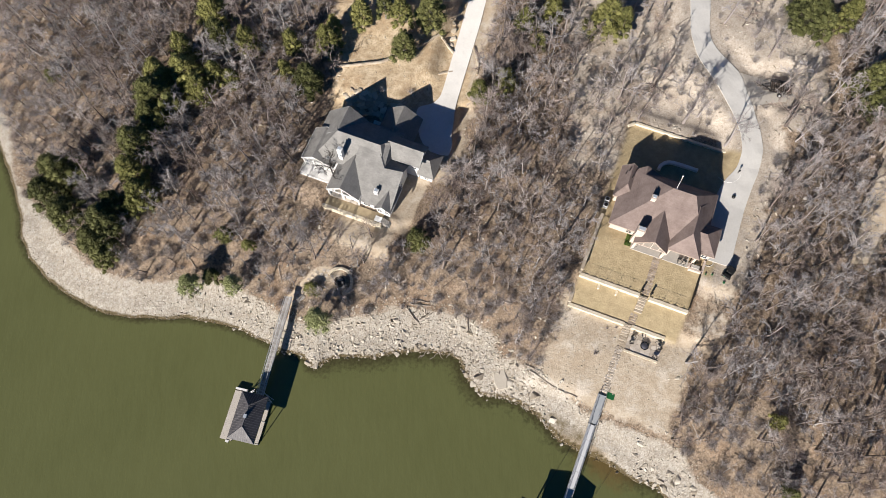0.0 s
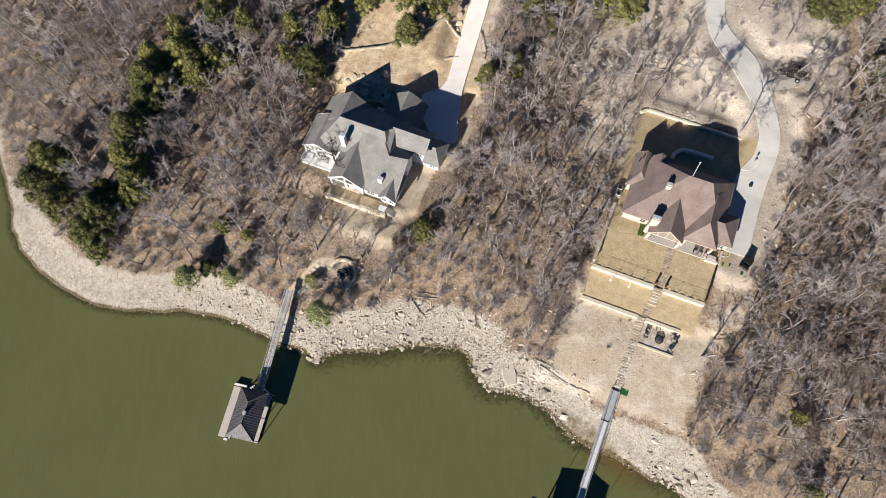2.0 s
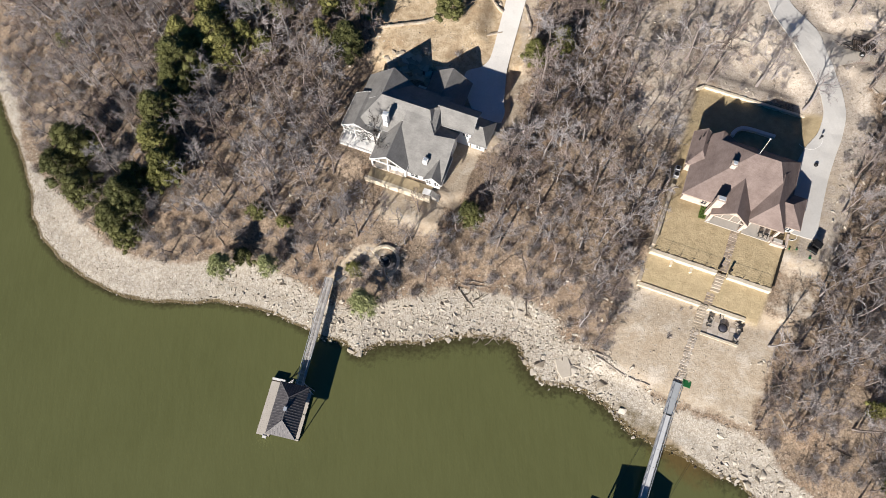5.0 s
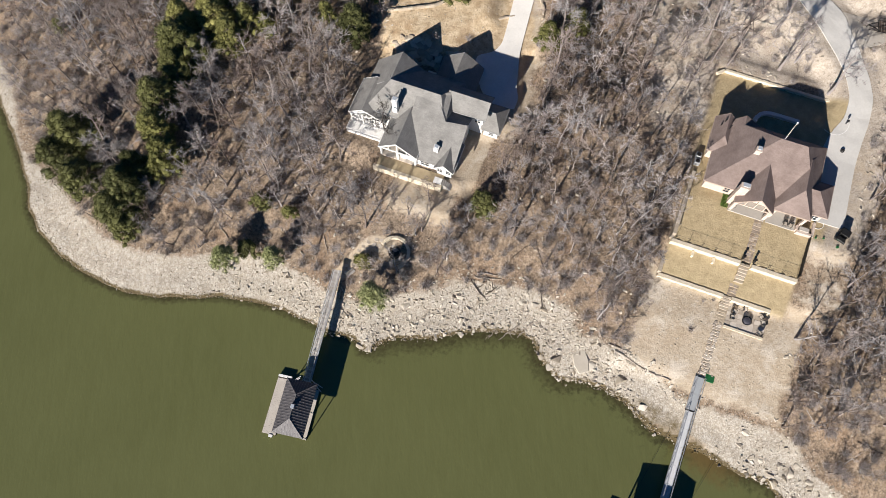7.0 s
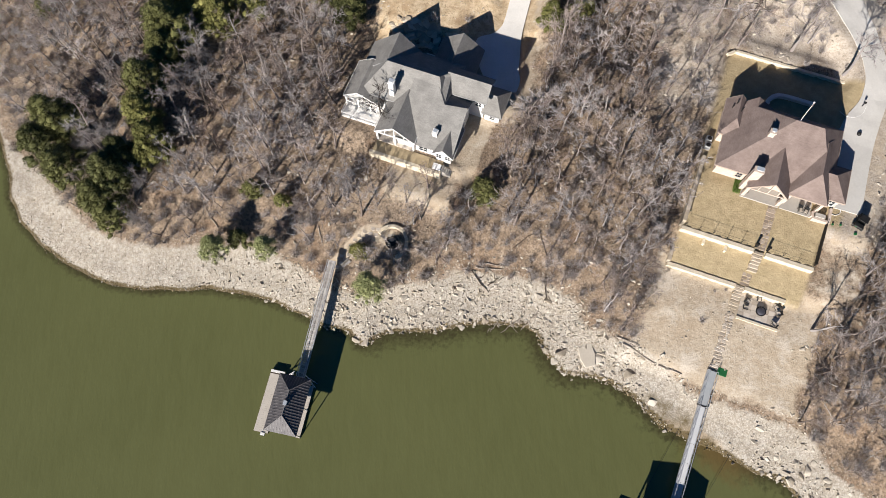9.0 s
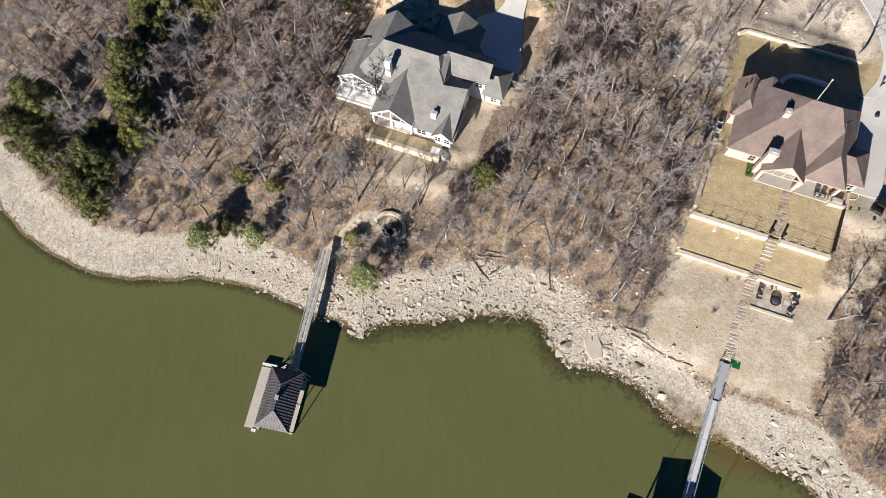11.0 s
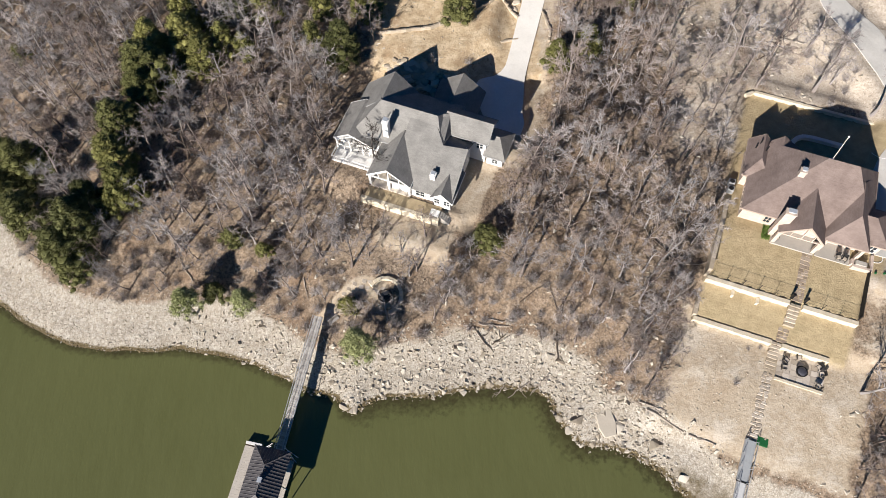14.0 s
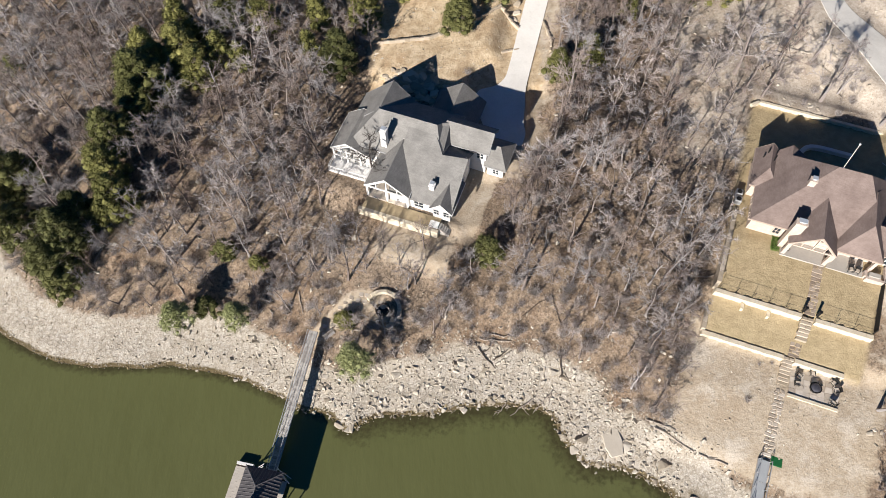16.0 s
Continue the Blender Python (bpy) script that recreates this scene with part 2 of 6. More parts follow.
PATIO = concrete_material("patio_concrete", (0.36, 0.335, 0.30), (0.47, 0.44, 0.40))
FLAGSTONE = plain("flagstone", (0.25, 0.197, 0.152), (0.42, 0.35, 0.285), 2.0, 0.9, island=False)
PADSTONE = plain("pale_flagstone", (0.38, 0.325, 0.265), (0.58, 0.52, 0.45), 2.0, 0.9, island=False)
STEPSTONE = plain("step_stone", (0.34, 0.285, 0.215), (0.50, 0.43, 0.345), 2.0, 0.9, island=False)
TURF = plain("dry_turf", (0.29, 0.225, 0.14), (0.42, 0.34, 0.215), 1.2, 0.95)
GLASS = plain("window_glass", (0.02, 0.025, 0.03), (0.04, 0.05, 0.06), 0.6, 0.08, 0, 0)
BLACK = plain("black_metal", (0.015, 0.015, 0.016), (0.03, 0.03, 0.03), 3, 0.5, 0.3, 0)
STEEL = plain("galvanised_steel", (0.42, 0.43, 0.45), (0.58, 0.59, 0.6), 2, 0.4, 0.5, 0.1)
CAP = plain("chimney_cap_metal", (0.5, 0.55, 0.6), (0.7, 0.74, 0.78), 3, 0.35, 0.4, 0)
WOOD = plain("weathered_wood", (0.27, 0.25, 0.23), (0.42, 0.395, 0.37), 1.5, 0.85, island=False)
WOOD_BEIGE = plain("beige_decking", (0.46, 0.40, 0.33), (0.60, 0.53, 0.45), 1.5, 0.85, island=False)
DECKING = plain("composite_decking", (0.47, 0.425, 0.37), (0.56, 0.515, 0.455), 0.8, 0.8)
WOOD_DARK = plain("dark_wood", (0.05, 0.038, 0.03), (0.10, 0.075, 0.06), 2, 0.8)
GREEN_PLASTIC = plain("green_plastic", (0.012, 0.09, 0.03), (0.02, 0.14, 0.045), 3, 0.5, 0, 0)
ROCK_WET = plain("wet_stone", (0.06, 0.046, 0.02), (0.26, 0.205, 0.115), 1.2, 0.7, island=True)
DEADWOOD = plain("dead_bleached_limbs", (0.36, 0.33, 0.31), (0.58, 0.54, 0.51), 2.0, 0.9)
DECK_GREY = plain("grey_deck_plate", (0.27, 0.285, 0.30), (0.34, 0.36, 0.375), 0.8, 0.6, 0, 0.1)
DECK_PALE = plain("pale_deck_plate", (0.43, 0.44, 0.45), (0.52, 0.53, 0.54), 0.8, 0.6, 0, 0.1)
ROCK = plain("shore_limestone", (0.29, 0.25, 0.195), (0.545, 0.495, 0.42), 1.2, 0.95, island=True)
BOULDER = plain("boulder_limestone", (0.31, 0.265, 0.205), (0.54, 0.49, 0.415), 0.9, 0.95, island=False)
CLIFF = plain("bank_sandstone", (0.36, 0.30, 0.225), (0.60, 0.53, 0.43), 0.8, 0.95, island=False)
BARK_TONES = [(0.06, 0.049, 0.042), (0.17, 0.14, 0.125), (0.25, 0.215, 0.2), (0.33, 0.31, 0.305)]
TWIG_TONES = [(0.18, 0.135, 0.108), (0.315, 0.255, 0.226), (0.335, 0.295, 0.28), (0.315, 0.302, 0.308), (0.54, 0.482, 0.458)]
BARK = bark_material("grey_bark", BARK_TONES, "object")
TWIG = bark_material("bare_twigs", TWIG_TONES, "object")
BRUSH_GREY = bark_material("brush_twigs", [(0.24, 0.2, 0.18), (0.36, 0.325, 0.31), (0.50, 0.47, 0.46)], "island")
BARK_FAR = bark_material("woods_bark", TWIG_TONES, "tree")
BARK_WOODS = bark_material("woods_trunk_bark", BARK_TONES, "tree")
NEEDLE = leaf_material("cedar_foliage", (0.046, 0.052, 0.019), (0.145, 0.145, 0.052))
NEEDLE_YELLOW = leaf_material("yellow_cedar_foliage", (0.076, 0.08, 0.025), (0.232, 0.222, 0.076))
SHRUB = leaf_material("willow_foliage", (0.19, 0.21, 0.09), (0.36, 0.37, 0.185))
GRASS_GREEN = leaf_material("green_grass", (0.10, 0.16, 0.035), (0.22, 0.28, 0.08))

# ---- mesh helpers ----


def tri_mesh(name, verts, tris, material, rounded=False):
    me = bpy.data.meshes.new(name)
    verts, tris = np.asarray(verts, np.float32), np.asarray(tris, np.int32)
    me.vertices.add(len(verts))
    me.vertices.foreach_set("co", verts.ravel())
    me.loops.add(tris.size)
    me.loops.foreach_set("vertex_index", tris.ravel())
    me.polygons.add(len(tris))
    me.polygons.foreach_set("loop_start", np.arange(0, tris.size, 3, dtype=np.int32))
    me.polygons.foreach_set("use_smooth", np.full(len(tris), rounded))
    me.materials.append(material)
    me.update(calc_edges=True)
    return me


def spread(verts, tris, placed):
    """Copies of one small mesh by 4 x 4 matrices, as one vertex and one triangle array."""
    m = np.asarray(placed, np.float32)
    v = np.einsum("nij,vj->nvi", m[:, :3, :3], verts) + m[:, None, :3, 3]
    t = np.asarray(tris)[None] + (np.arange(len(m)) * len(verts))[:, None, None]
    return v.reshape(-1, 3), t.reshape(-1, 3)


def gather(chunks):
    vs, ts, n = [], [], 0
    for v, t in chunks:
        vs.append(v)
        ts.append(np.asarray(t) + n)
        n += len(v)
    return np.concatenate(vs), np.concatenate(ts)


def box(bm, x0, x1, y0, y1, z0, z1, m=None):
    c = [(x, y, z) for z in (z0, z1) for y in (y0, y1) for x in (x0, x1)]
    v = [bm.verts.new(m @ Vector(p) if m else p) for p in c]
    for f in ((0, 2, 3, 1), (4, 5, 7, 6), (0, 1, 5, 4), (2, 6, 7, 3), (0, 4, 6, 2), (1, 3, 7, 5)):
        bm.faces.new([v[i] for i in f])


def bar(bm, a, b, r=0.05, sides=6, r2=None):
    a, b = Vector(a), Vector(b)
    d = (b - a).normalized()
    s = d.orthogonal().normalized()
    t = d.cross(s)
    rings = []
    for p, q in ((a, r), (b, r if r2 is None else r2)):
        rings.append([bm.verts.new(p + (s * math.cos(k * math.tau / sides) + t * math.sin(k * math.tau / sides)) * q) for k in range(sides)])
    for k in range(sides):
        bm.faces.new((rings[0][k], rings[0][(k + 1) % sides], rings[1][(k + 1) % sides], rings[1][k]))
    bm.faces.new(rings[0][::-1])
    bm.faces.new(rings[1])


def prism(bm, outline, z0, z1):
    low = [bm.verts.new((x, y, z0)) for x, y in outline]
    top = [bm.verts.new((x, y, z1)) for x, y in outline]
    n = len(outline)
    for k in range(n):
        bm.faces.new((low[k], low[(k + 1) % n], top[(k + 1) % n], top[k]))
    bm.faces.new(top)
    bm.faces.new(low[::-1])


def part(name, bm, material, parent=None, label="", bevel=0.0):
    if bevel:
        bmesh.ops.bevel(bm, geom=bm.edges[:], offset=bevel, segments=1, affect="EDGES")
    bmesh.ops.recalc_face_normals(bm, faces=bm.faces[:])
    me = bpy.data.meshes.new(name)
    bm.to_mesh(me)
    bm.free()
    me.materials.append(material)
    ob = new(name, me)
    ob.parent = parent
    return tagged(ob, label)


def shared(name, me, parent, m=None):
    ob = new(name, me)
    ob.parent = parent
    if m is not None:
        ob.matrix_basis = m
    return ob


def thing(name, m, label, category, group=""):
    ob = new(name)
    ob.empty_display_size = 0.3
    ob.matrix_basis = m
    return tagged(ob, label, category, group)


# ---- the lie of the land ----
SHORE = [(-140, 150), (-104, 96), (-89, 66.4), (-85.1, 59.1), (-81.5, 51.3), (-80.8, 47.2), (-78.2, 43), (-73.9, 38.7), (-68.4, 34.9), (-62.8, 32.4),
         (-56.4, 31.2), (-47, 31.3), (-39.7, 30), (-35.3, 28.3), (-28.9, 25.1), (-25.3, 24.1), (-23.9, 22.2), (-22.8, 22.1), (-21.2, 23.4), (-18.7, 24.1),
         (-13.6, 23.9), (-8.7, 24.8), (-5.8, 25.2), (-1.4, 24.9), (1.4, 24.7), (3.0, 23.5), (4.1, 20.4), (6.6, 17.5), (10.6, 16.8),
         (13.5, 15.8), (16.7, 13.2), (20.0, 9.4), (23.4, 7.8), (26.7, 6.4), (32.4, 3.0), (36.3, 1.7), (38, -1), (47, -9), (70, -22), (120, -60)]
_land = SHORE + [(4000, -2500), (4000, 4000), (-4000, 4000), (-4000, 2500)]


def shore_distance(x, y):
    """Signed distance to the waterline, positive on land."""
    x, y = np.asarray(x, float), np.asarray(y, float)
    best, inside = np.full(x.shape, 1e18), np.zeros(x.shape, bool)
    for (ax, ay), (bx, by) in zip(_land, _land[1:] + _land[:1]):
        dx, dy = bx - ax, by - ay
        t = np.clip(((x - ax) * dx + (y - ay) * dy) / (dx * dx + dy * dy), 0, 1)
        best = np.minimum(best, (x - ax - t * dx) ** 2 + (y - ay - t * dy) ** 2)
        if ay != by:
            inside ^= ((ay > y) != (by > y)) & (x < (bx - ax) * (y - ay) / (by - ay) + ax)
    return np.where(inside, 1, -1) * np.sqrt(best)


def ripple(x, y, size, seed=0):
    """Cheap smooth noise, about -1 to 1."""
    x, y = x / size + seed * 7.3, y / size - seed * 3.1
    return (np.sin(x * 1.7 + 1.3 * np.sin(y * 1.1)) + np.sin(y * 2.1 + 1.7 * np.sin(x * 0.9 + seed)) + np.sin((x + y) * 1.3 + np.sin(x - y))) / 3


ANG = radians(-21.0)
UX, UY = math.cos(ANG), math.sin(ANG)
H1, H2 = (-12.0, 57.0), (38.0, 46.0)


def local(x, y, o):
    return (x - o[0]) * UX + (y - o[1]) * UY, -(x - o[0]) * UY + (y - o[1]) * UX


def world_of(u, v, o):
    return o[0] + u * UX - v * UY, o[1] + u * UY + v * UX


def in_rect(u, v, u0, u1, v0, v1, soft):
    """1 inside the rectangle, falling to 0 over soft metres outside."""
    d = np.maximum(np.maximum(u0 - u, u - u1), np.maximum(v0 - v, v - v1))
    return np.clip(1 - d / soft, 0, 1)


# left edge, right edge and height along the two drives, from the top down
DRIVE_1 = [((13, 126), (16.5, 126), 14.0), ((5.6, 95.3), (9.0, 95.3), 11.0), ((3.9, 89), (7.5, 88.9), 10.2), ((1.4, 79.7), (4.9, 79.7), 9.2), ((0.4, 75.8), (3.7, 75.5), 8.8),
           ((-0.5, 72.8), (2.9, 72.6), 8.6), ((-2.0, 71.2), (2.5, 71.0), 8.6), ((-5.0, 70.6), (2.2, 69.5), 8.6), ((-5.2, 67.5), (1.9, 66.4), 8.6), ((-4.2, 63.5), (1.5, 64.2), 8.6),
           ((-3.2, 61.8), (1.8, 62.2), 8.6), ((-1.6, 60.4), (1.0, 60.2), 8.6)]
DRIVE_2 = [((50, 130), (54, 130), 20.0), ((47.6, 100), (51.4, 100), 16.6), ((47.3, 89.4), (51.2, 89.4), 15.5), ((46.8, 82.4), (50.2, 82.4), 14.55), ((48.0, 77.4), (51.8, 79.3), 13.9),
           ((51.0, 72.9), (55.6, 75.6), 13.05), ((53.0, 68.5), (57.0, 69.5), 12.3), ((54.5, 64.2), (58.2, 64.4), 11.65), ((54.8, 60.2), (58.5, 60.2), 11.15),
           ((53.4, 56.6), (57.3, 56.1), 10.6), ((50.8, 54.2), (55.7, 52.9), 10.2), ((48.6, 50.6), (53.8, 48.7), 9.8), ((47.3, 44.5), (51.8, 43.3), 9.6), ((45.9, 39.4), (49.9, 38.0), 9.4)]
PROFILE = [(-60, -9), (-20, -4), (-4, -1.2), (0, 0), (1.5, 0.45), (4, 1.0), (8, 2.3), (14, 4.7), (22, 6.4), (35, 8.2), (45, 9.2), (60, 11.6), (90, 16.5), (150, 20), (4000, 60)]


def drive_blend(x, y, drive, wide):
    """Nearness (0 to 1) to a drive's middle line, and its height there."""
    near, high, total = np.full(x.shape, 1e9), np.zeros(x.shape), np.zeros(x.shape)
    for (l0, r0, z0), (l1, r1, z1) in zip(drive, drive[1:]):
        ax, ay, bx, by = (l0[0] + r0[0]) / 2, (l0[1] + r0[1]) / 2, (l1[0] + r1[0]) / 2, (l1[1] + r1[1]) / 2
        half = max(math.dist(l0, r0), math.dist(l1, r1)) / 2 + 0.7
        dx, dy = bx - ax, by - ay
        t = np.clip(((x - ax) * dx + (y - ay) * dy) / (dx * dx + dy * dy), 0, 1)
        d = np.hypot(x - ax - t * dx, y - ay - t * dy) - half
        weight = 1 / (np.maximum(d + half, 0) + 0.8) ** 5
        high, total = high + weight * (z0 + t * (z1 - z0)), total + weight
        near = np.minimum(near, d)
    return np.clip(1 - near / wide, 0, 1), high / total


def smooth(t):
    return t * t * (3 - 2 * t)


def ground_height(x, y):
    x, y = np.asarray(x, float), np.asarray(y, float)
    d = shore_distance(x, y)
    dd = d + 0.25 * ripple(x, y, 1.6, 1) * np.clip(1 - abs(d) / 12, 0, 1)
    z = np.interp(dd, [p[0] for p in PROFILE], [p[1] for p in PROFILE])
    z = z + 0.35 * ripple(x, y, 6, 2) * np.clip((d - 6) / 10, 0, 1) + 0.05 * ripple(x, y, 1.3, 3) * np.clip((d - 1) / 6, 0, 1)
    for drive in (DRIVE_1, DRIVE_2):
        k, h = drive_blend(x, y, drive, 3.5)
        z = z + (h - (0.2 if drive is DRIVE_1 else 0.06) - z) * smooth(k)
    z = z + (12.45 - z) * smooth(in_rect(x, y, 58.5, 64.5, 69, 74.5, 2.5))
    z = z + (7.5 - z) * smooth(in_rect(x - 0.12 * (y - 65), y, 2.9, 5, 59.5, 70.5, 1.1))
    u, v = local(x, y, H1)
    z = z + (8.4 - z) * smooth(in_rect(u, v, -13.5, 6, -7.3, 9.5, 3.5))
    z = z + (7.3 - z) * smooth(in_rect(u, v, 5.9, 9.5, -6.5, 0.5, 2.0))
    z = z + (6.9 - z) * smooth(in_rect(u, v, -5, 8, -13, -9.6, 3.0))
    u, v = local(x, y, H2)
    yard = in_rect(u, v, -11.0, 13.0, -31, -18.6, 3)
    z = z + (np.interp(v, [-36, -31, -24, -18], [1.8, 3.0, 4.5, 5.15]) - z) * smooth(yard)
    z = z + (9.35 - z) * smooth(in_rect(u, v, -8, 9, 10, 23, 7))
    z = z + (9.15 - z) * smooth(in_rect(u, v, -9.6, 9, -6, 18.2, 1.2))
    z = np.where((u > -9.5) & (v > 18.6), np.maximum(z, 9.68 - 0.4 * np.clip(np.maximum(u - 8.2, v - 21), 0, 3)), z)
    z = z + (np.interp(v, [-18.3, -13.1, -12.9, -6], [5.75, 7.2, 8.05, 9.1]) - z) * smooth(in_rect(u, v, -9.7, 9.4, -18.2, -5.8, 0.5))
    k, h = drive_blend(x, y, DRIVE_2, 2.6)
    z = z + (h - 0.06 - z) * smooth(k)
    z = z + (12.45 - z) * smooth(in_rect(x, y, 58.5, 64.5, 69, 74.5, 2.5))
    z = np.where((u > 1.2) & (u < 7.7) & (v > -22.9) & (v < -18.5), 4.75, z)
    return z


def height(x, y):
    return float(ground_height(np.array([x]), np.array([y]))[0])


KNOLL_PATH = [(-27.6, 33.9), (-25.8, 35.3), (-23.7, 37.4), (-22.0, 38.6), (-19.6, 38.2), (-18.6, 36.6)]


def zones(x, y):
    """How much of each kind of bare ground lies at a place."""
    d = shore_distance(x, y)
    u1, v1 = local(x, y, H1)
    u2, v2 = local(x, y, H2)
    beach = np.clip((8.2 - 4.4 * np.clip((y - 50) / 8, 0, 1) * (x < -50) + 1.6 * ripple(x, y, 7, 4) - d) / 3, 0, 1)
    beach = beach * (1 - 0.9 * np.exp(-((x - 24) / 5.0) ** 2) * np.clip((2.4 - d) / 1.2, 0, 1))
    lawn = np.maximum(in_rect(u2, v2, -9.6, 9.3, -18.3, -5.0, 0.5), in_rect(u2, v2, -9.6, 11, -6, 18.2, 0.8))
    dirt = in_rect(u2, v2, -9.5, 11.3, -32, -18.0, 3.2)
    dirt = np.maximum(dirt, 0.5 * in_rect(u2, v2, 11, 16, -18, 10, 3))
    dirt = np.maximum(dirt, 0.95 * np.exp(-((x - 26) / 6.5) ** 2) * (d < 2.6))
    k1, _ = drive_blend(x, y, DRIVE_1, 4.0)
    dirt = np.maximum(dirt, 0.8 * k1)
    dirt = np.maximum(dirt, 0.9 * in_rect(x, y, -19, 2, 75, 92, 4))
    dirt = np.maximum(dirt, 0.85 * in_rect(u1, v1, -2, 6, -13.5, -9, 3))
    dirt = np.maximum(dirt, 0.95 * in_rect(u1, v1, 5.5, 8.6, -9, 1.5, 1.5))
    dirt = np.maximum(dirt, 0.4 * in_rect(x, y, -24, -18, 36, 39, 2))
    lane = np.abs((x - 75.6) - (y - 46.0) * 0.42)
    dirt = np.maximum(dirt, 0.95 * np.clip(1.6 - lane / 2.0, 0, 1) * (y > 38) * (x > 70))
    for (ax, ay), (bx, by) in zip(KNOLL_PATH, KNOLL_PATH[1:]):
        t = np.clip(((x - ax) * (bx - ax) + (y - ay) * (by - ay)) / ((bx - ax) ** 2 + (by - ay) ** 2), 0, 1)
        dirt = np.maximum(dirt, np.clip(1.7 - np.hypot(x - ax - t * (bx - ax), y - ay - t * (by - ay)) / 0.9, 0, 0.95))
    k2, _ = drive_blend(x, y, DRIVE_2, 6.0)
    gravel = np.maximum(k2, in_rect(x, y, 41, 56, 66, 80, 5))
    gravel = np.maximum(gravel, 0.9 * in_rect(x, y, 52, 68, 66, 100, 6))
    gravel = np.maximum(gravel, 0.58 * in_rect(x, y, 25, 44, 58, 92, 6))
    clay = 0.95 * in_rect(x, y, -19, 3, 72, 92, 4)
    return {"beach": beach, "lawn": lawn, "dirt": dirt, "gravel": gravel, "clay": clay}


def axis_steps(lo, hi, step, reach):
    inner = np.arange(lo, hi + step, step)
    out, s = [], step
    while sum(out) < reach:
        s *= 1.35
        out.append(s)
    far = np.cumsum(out)
    return np.concatenate([inner[0] - far[::-1], inner, inner[-1] + far])


def build_land():
    xs, ys = axis_steps(-106, 92, 0.52, 2600), axis_steps(-14, 106, 0.52, 2600)
    gx, gy = np.meshgrid(xs, ys)
    x, y = gx.ravel(), gy.ravel()
    z = ground_height(x, y)
    n, k = len(xs), np.arange(len(xs) * len(ys)).reshape(len(ys), len(xs))
    a, b, c, d = k[:-1, :-1].ravel(), k[:-1, 1:].ravel(), k[1:, 1:].ravel(), k[1:, :-1].ravel()
    me = tri_mesh("ground", np.stack([x, y, z], 1), np.concatenate([np.stack([a, b, c], 1), np.stack([a, c, d], 1)]), GROUND)
    kinds = zones(x, y)
    kinds["wet"] = np.clip(1.15 - (z - 0.03) / (0.2 + 1.1 * np.exp(-((x - 22.5) / 5) ** 2)), 0, 1)
    kinds["wet"] = np.where(z > 0.2, np.minimum(kinds["wet"], 0.54), kinds["wet"])
    for key, values in kinds.items():
        me.attributes.new(key, "FLOAT", "POINT").data.foreach_set("value", values.astype(np.float32))
    me.polygons.foreach_set("use_smooth", np.ones(len(me.polygons), bool))
    tagged(new("ground", me), "wooded hillside of leaf litter, pale stony shore and dry lawn", "ground", kind="structure")
    xs, ys = axis_steps(-112, 60, 1.0, 2600), axis_steps(-30, 70, 1.0, 2600)
    gx, gy = np.meshgrid(xs, ys)
    x, y = gx.ravel(), gy.ravel()
    k = np.arange(len(x)).reshape(len(ys), len(xs))
    a, b, c, d = k[:-1, :-1].ravel(), k[:-1, 1:].ravel(), k[1:, 1:].ravel(), k[1:, :-1].ravel()
    me = tri_mesh("water", np.stack([x, y, 0 * x], 1), np.concatenate([np.stack([a, b, c], 1), np.stack([a, c, d], 1)]), WATER)
    sd = shore_distance(x, y)
    shallow = np.clip(1.05 + sd / 3.4, 0, 1) * np.clip((x + 24) / 6, 0, 1)
    for key, values in (("shallow", shallow), ("edge", np.clip(1 + sd / (2.0 + 2.6 * np.clip((x + 24) / 3, 0, 1) * np.clip((12 - x) / 6, 0.3, 1)), 0, 1)), ("silt", np.clip(1.1 + sd / 5.5, 0, 1) * np.exp(-((x - 27.5) / 5.5) ** 2))):
        me.attributes.new(key, "FLOAT", "POINT").data.foreach_set("value", values.astype(np.float32))
    tagged(new("water", me), "calm olive-green lake water", "water", kind="structure")


build_land()


def build_drive(name, rows, material, label, lift=0.14, deep=0.4, level=False):
    bm = bmesh.new()
    fine = []
    for (l0, r0, z0), (l1, r1, z1) in zip(rows, rows[1:]):
        for k in range(4):
            t = k / 4
            fine.append((Vector((*l0, z0)).lerp(Vector((*l1, z1)), t), Vector((*r0, z0)).lerp(Vector((*r1, z1)), t)))
    fine.append((Vector((*rows[-1][0], rows[-1][2])), Vector((*rows[-1][1], rows[-1][2]))))
    for _ in range(2):
        fine = [fine[0]] + [tuple((p[i] + 2 * q[i] + r[i]) / 4 for i in (0, 1)) for p, q, r in zip(fine, fine[1:], fine[2:])] + [fine[-1]]
    rings = []
    for l, r in fine:
        row = [l.lerp(r, k / 6) for k in range(7)]
        gz = ground_height(np.array([p.x for p in row]), np.array([p.y for p in row]))
        if level:
            gz = np.array([p.z for p in row]) - lift
        top = [bm.verts.new((p.x, p.y, float(q) + lift)) for p, q in zip(row, gz)]
        rings.append(top + [bm.verts.new((row[k].x, row[k].y, float(gz[k]) - deep)) for k in (6, 0)])
    for a, b in zip(rings, rings[1:]):
        for k in range(9):
            bm.faces.new((a[k], a[(k + 1) % 9], b[(k + 1) % 9], b[k]))
    bm.faces.new(rings[0])
    bm.faces.new(rings[-1][::-1])
    tagged(part(name, bm, material), label, "road", kind="structure")


